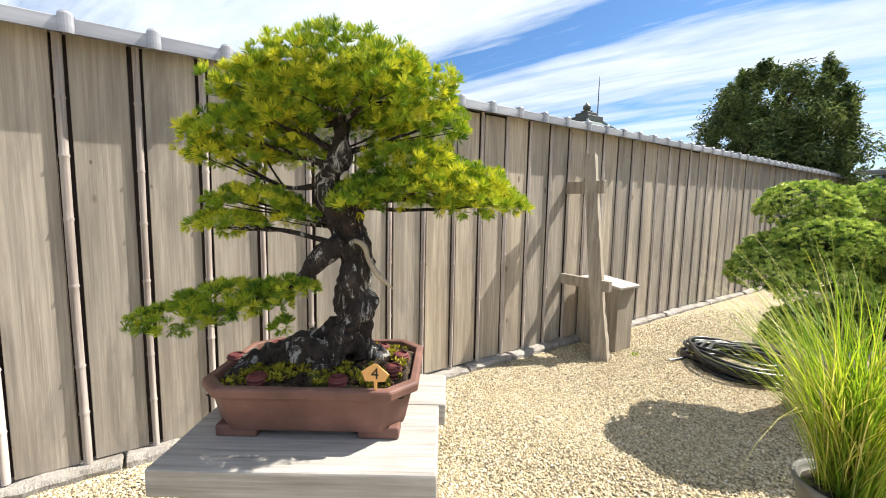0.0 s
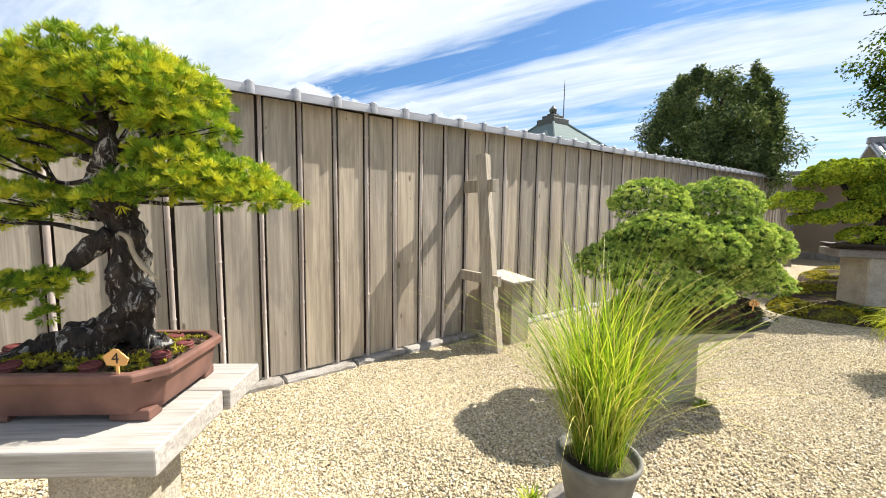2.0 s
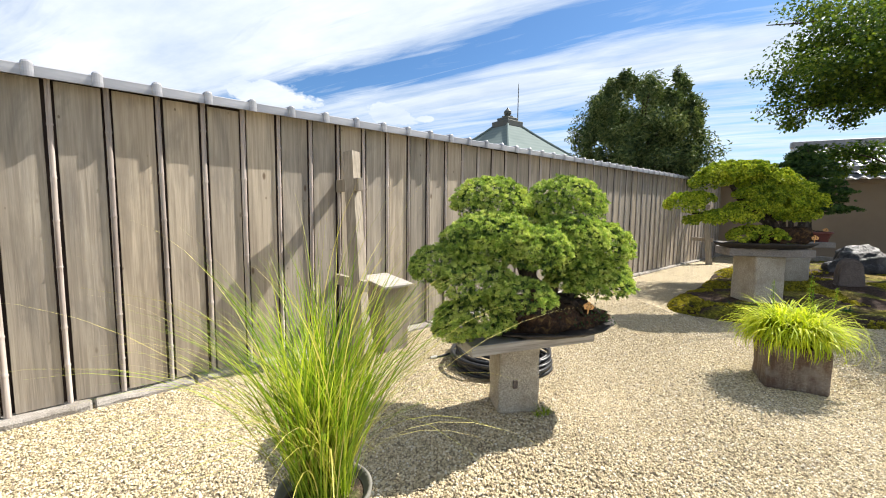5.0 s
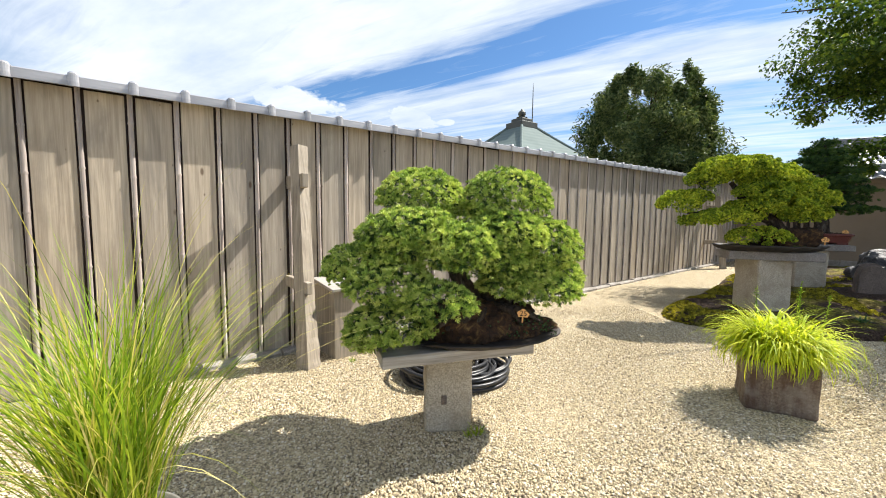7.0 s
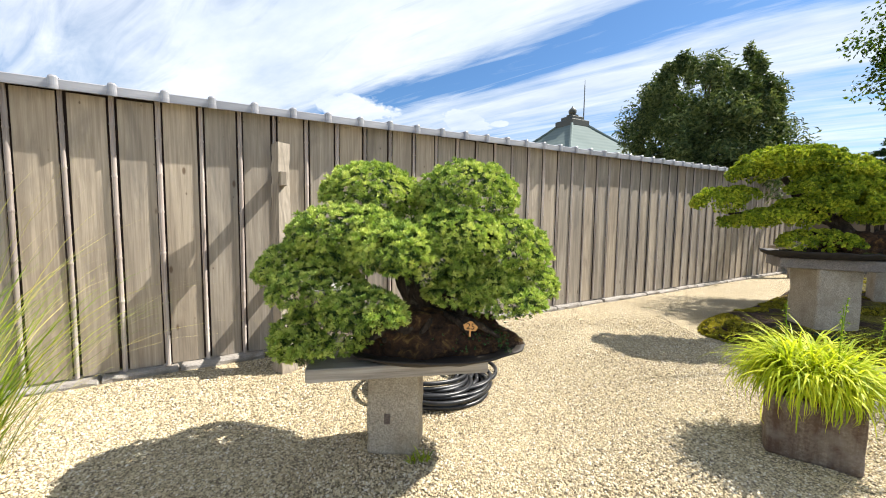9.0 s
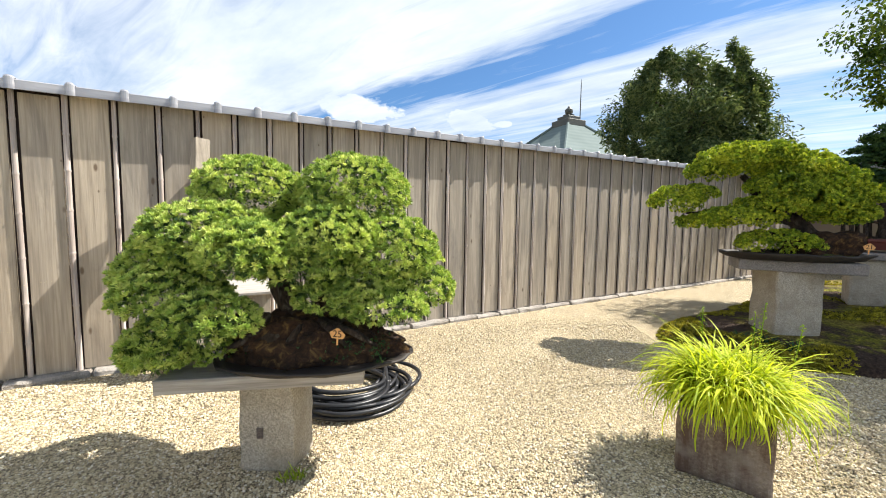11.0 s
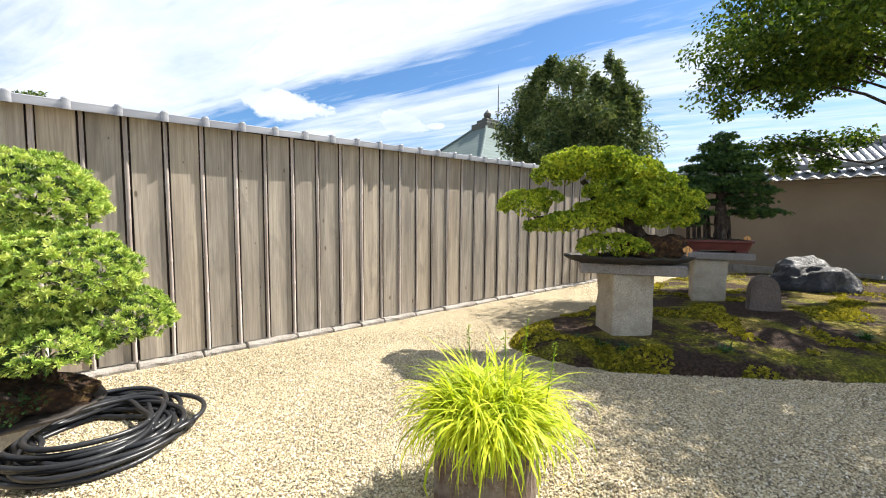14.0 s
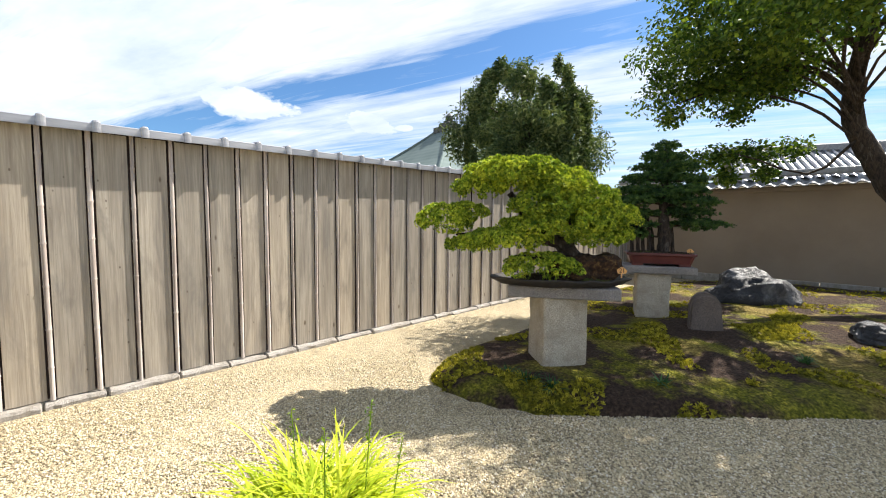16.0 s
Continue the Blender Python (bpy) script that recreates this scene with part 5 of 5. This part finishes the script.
def build_house():
    """The tiled house behind the clay wall."""
    h = thing("tiled_house", "house with a grey tiled gable roof behind the clay wall", "house", pose(31.4, 17.2, 0, 0, 0, -34))
    part("wall", box(12.0, 6.0, 3.4, 0.02), PLASTER, h)
    bm = bmesh.new()
    pts = [(-4.2, 3.3), (0, 5.6), (4.2, 3.3), (4.2, 3.15), (0, 5.42), (-4.2, 3.15)]
    a = [bm.verts.new((-7, y, z)) for y, z in pts]
    c = [bm.verts.new((7, y, z)) for y, z in pts]
    bm.faces.new(a)
    bm.faces.new(c[::-1])
    for i in range(6):
        j = (i + 1) % 6
        bm.faces.new((a[j], a[i], c[i], c[j]))
    bmesh.ops.recalc_face_normals(bm, faces=bm.faces)
    roof = part("roof", bm, TILE, h, "grey tiled gable roof")
    part("ridge", box(14.2, 0.4, 0.4, 0.08), TILE, roof, "", Matrix.Translation((0, 0, 5.5)))
    for side in (-1, 1):
        for i in range(44):
            x = -6.9 + 0.32 * i
            part("cover_tile", tube([(x, side * 4.25, 3.3, 0.075), (x, side * 2.1, 4.48, 0.075), (x, 0, 5.62, 0.075)], 4, 6), TILE, roof)


build_house()


def build_far_trees():
    rng = np.random.default_rng(90)
    for x, y, h, w, dark in [(46, 42, 7.0, 3.0, True), (30, 34, 5.6, 3.5, False), (36, 40, 6.0, 4.5, False), (55, 40, 7, 5, False), (22, 36, 4.6, 3.0, False), (-18.5, 29.3, 9.2, 3.0, False)]:
        t = thing("far_tree", "distant dark green tree beyond the garden walls", "tree", Matrix.Translation((x, y, 0)), "distant trees")
        limb("trunk", [(0, 0, 0, 0.3), (0.1, 0, h * 0.5, 0.2), (0, 0, h * 0.9, 0.06)], DARK_BARK, t, 10, 6)
        cl = [(w * 0.5 * rng.normal() * 0.6, w * 0.5 * rng.normal() * 0.6, h * rng.uniform(0.55, 0.97), w * 0.2, 0.5) for i in range(26)]
        leaf_clumps(t, cl, 90, leaf(0.34, 0.16), DARK_NEEDLE if dark else BROADLEAF, rng)


build_far_trees()
number_materials()


# ---------------------------------------------------------------- fence, board by board
def build_fence():
    rng = random.Random(4)
    fence = tagged(new("wall_fence", None), "tall fence of weathered grey-brown boards with split-bamboo battens", "fence", kind="structure")
    s_end = S_FIRST + PITCH * BOARDS
    mid = (S_FIRST + s_end) / 2
    # near-black sheet behind the joints, standing in for the shade in the gaps
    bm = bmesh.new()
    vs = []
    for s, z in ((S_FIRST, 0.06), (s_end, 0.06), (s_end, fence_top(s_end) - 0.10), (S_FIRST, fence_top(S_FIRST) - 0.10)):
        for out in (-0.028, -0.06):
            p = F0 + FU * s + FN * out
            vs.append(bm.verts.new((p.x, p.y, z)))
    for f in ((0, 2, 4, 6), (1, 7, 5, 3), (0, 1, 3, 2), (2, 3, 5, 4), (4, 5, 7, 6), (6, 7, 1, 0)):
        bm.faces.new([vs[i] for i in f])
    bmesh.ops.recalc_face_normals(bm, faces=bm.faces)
    part("backing", bm, GAP_SHADE, fence, "near-black sheet giving the shade in the board gaps")
    rail = {}
    for i in range(BOARDS):
        s0 = S_FIRST + PITCH * i
        top = fence_top(s0 + PITCH / 2)
        # heights in steps share their meshes
        key = (i % 4, round(top / 0.06))
        if key not in rail:
            b = box(PITCH - 0.072 + 0.004 * (i % 4), 0.022, round(top / 0.06) * 0.06 - 0.150, 0.003, 0, 0)
            me = bpy.data.meshes.new("board")
            b.to_mesh(me)
            b.free()
            me.materials.append(BOARD)
            rail[key] = me
        m = on_fence(s0 + PITCH / 2 + rng.uniform(-0.003, 0.003), -0.012 + rng.uniform(-0.004, 0.004), 0.055)
        part("board", rail[key], BOARD, fence, "", m)
    # split bamboo over every joint, knuckled every third of a metre
    canes = []
    for v in range(5):
        pts = []
        r0 = 0.0165 + 0.002 * (v % 3)
        n = 34
        knots = [0.25 + 0.36 * j + rng.uniform(-0.05, 0.05) for j in range(6)]
        zs = sorted([i * 2.32 / n for i in range(n + 1)] + [k + d for k in knots for d in (-0.012, 0.0, 0.012)])
        bm = bmesh.new()
        rows = []
        for z in zs:
            r = r0 + (0.004 if any(abs(z - k) < 0.004 for k in knots) else 0.0)
            bend = 0.003 * math.sin(z * 2.1 + v)
            rows.append([bm.verts.new((r * math.cos(a) + bend, -r * math.sin(a) * 1.1, z)) for a in [math.pi * j / 8 for j in range(9)]])
        for a, b in zip(rows, rows[1:]):
            for j in range(8):
                bm.faces.new((a[j], a[j + 1], b[j + 1], b[j]))
        me = bpy.data.meshes.new("bamboo_batten")
        bm.to_mesh(me)
        bm.free()
        me.polygons.foreach_set("use_smooth", [True] * len(me.polygons))
        me.materials.append(BAMBOO)
        canes.append(me)
    for i in range(BOARDS + 1):
        s = S_FIRST + PITCH * i
        m = on_fence(s + rng.uniform(-0.004, 0.004), 0.0, 0.050) @ Matrix.Diagonal((1, 1, (fence_top(s) - 0.155) / 2.32, 1))
        part("bamboo_batten", canes[i % 5], BAMBOO, fence, "", m)
    # sheet coping, one length to each board, and a rounded roll over each joint
    half = ROLL / 2
    V = [(-half, 0.14, -0.125), (-half, 0.14, -0.065), (-half, 0.03, -0.040), (-half, -COPE_OUT + 0.02, -0.046), (-half, -COPE_OUT, -0.056), (-half, -COPE_OUT, -0.125), (-half, -COPE_OUT + 0.012, -0.125), (-half, -COPE_OUT + 0.012, -0.10), (-half, 0.125, -0.10)]
    n = len(V)
    V = V + [(half, y, z) for _, y, z in V]
    F = [(i, (i + 1) % n, (i + 1) % n + n, i + n) for i in range(n)]
    cope = mesh_of("coping", V, F, COPING)
    bm = bmesh.new()
    line = [(0.145, -0.085), (0.145, -0.058), (0.03, -0.034), (-COPE_OUT + 0.01, -0.042), (-COPE_OUT - 0.003, -0.056), (-COPE_OUT - 0.003, -0.130)]
    rows = []
    for y, z in line:
        rows.append([bm.verts.new((0.032 * math.cos(a), y - (0.018 * math.sin(a) if y < -0.03 else 0), z + (0.018 * math.sin(a) if z > -0.06 else 0.0))) for a in [math.pi * j / 8 for j in range(9)]])
    for a, b in zip(rows, rows[1:]):
        for j in range(8):
            bm.faces.new((a[j], b[j], b[j + 1], a[j + 1]))
    bm.faces.new(rows[0])
    bm.faces.new(rows[-1][::-1])
    bmesh.ops.recalc_face_normals(bm, faces=bm.faces)
    roll = bpy.data.meshes.new("coping_roll")
    bm.to_mesh(roll)
    bm.free()
    roll.materials.append(COPING)
    tilt = Matrix.Rotation(-math.atan(0.0143), 4, "Y")
    for i in range(ROLLS):
        s = R_FIRST + ROLL * i
        part("coping", cope, COPING, fence, "", on_fence(s + ROLL / 2, 0, fence_top(s + ROLL / 2)) @ tilt)
        part("coping_roll", roll, COPING, fence, "", on_fence(s, 0, fence_top(s)) @ tilt)
    # rough kerb stones under the boards
    s, k = S_FIRST, 0
    stones = []
    for v in range(6):
        b = box(1.0, 0.15, 0.105, 0.02, 0.0, 7, 40 + v, 1)
        for q in b.verts:
            w3 = Vector((q.co.x * 0.5, q.co.y, q.co.z)) * 14 + Vector((v * 7.0, 0, 0))
            q.co += Vector((0, noise.noise(w3) * 0.014, noise.noise(w3 + Vector((3, 9, 1))) * 0.012))
        me = bpy.data.meshes.new("kerb_stone")
        b.to_mesh(me)
        b.free()
        me.materials.append(KERB)
        stones.append(me)
    while s < s_end:
        w = rng.uniform(0.28, 0.75)
        part("kerb_stone", stones[k % 6], KERB, fence, "", on_fence(s + w / 2, 0.02 + rng.uniform(-0.012, 0.012), -0.056 + rng.uniform(-0.012, 0.004)) @ Matrix.Diagonal((w - 0.012, 1, 1, 1)))
        s, k = s + w, k + 1


COPE_OUT = 0.108
build_fence()


# ---------------------------------------------------------------- loose pebbles on the walked stretch
def build_pebbles():
    rng = np.random.default_rng(66)
    n = 460000
    x = rng.uniform(-2.6, 10.5, n)
    off = 0.5 + 4.6 * rng.uniform(size=n)
    y = 0.28 * x - 0.15 + off
    ok = (rng.uniform(size=n) < np.clip((5.1 - off) / 2.2, 0, 1)) & (rng.uniform(size=n) < np.clip((10.5 - x) / 2.0, 0, 1)) & (y < 3.30 + 0.688 * x) & ~((x > 6.2) & (y > 4.75 - 0.16 * (x - 6.2)))
    x, y = x[ok], y[ok]
    V = np.array([[1, 0, 0], [0, 1, 0], [-1, 0, 0], [0, -1, 0], [0.1, 0.1, 0.75]])
    F = np.array([[0, 1, 4], [1, 2, 4], [2, 3, 4], [3, 0, 4]])
    where = np.stack([x, y, rng.uniform(0.001, 0.006, len(x))], axis=1)
    ups = np.tile([0, 0, 1.0], (len(x), 1)) + rng.normal(size=(len(x), 3)) * 0.45
    me = scatter("pebbles", (V, F), where, ups, rng.uniform(0.0050, 0.0115, len(x)), PEBBLE, rng)
    tagged(new("pebbles", me), "loose golden pebbles lying over the gravel", "pebbles", kind="stuff")


build_pebbles()
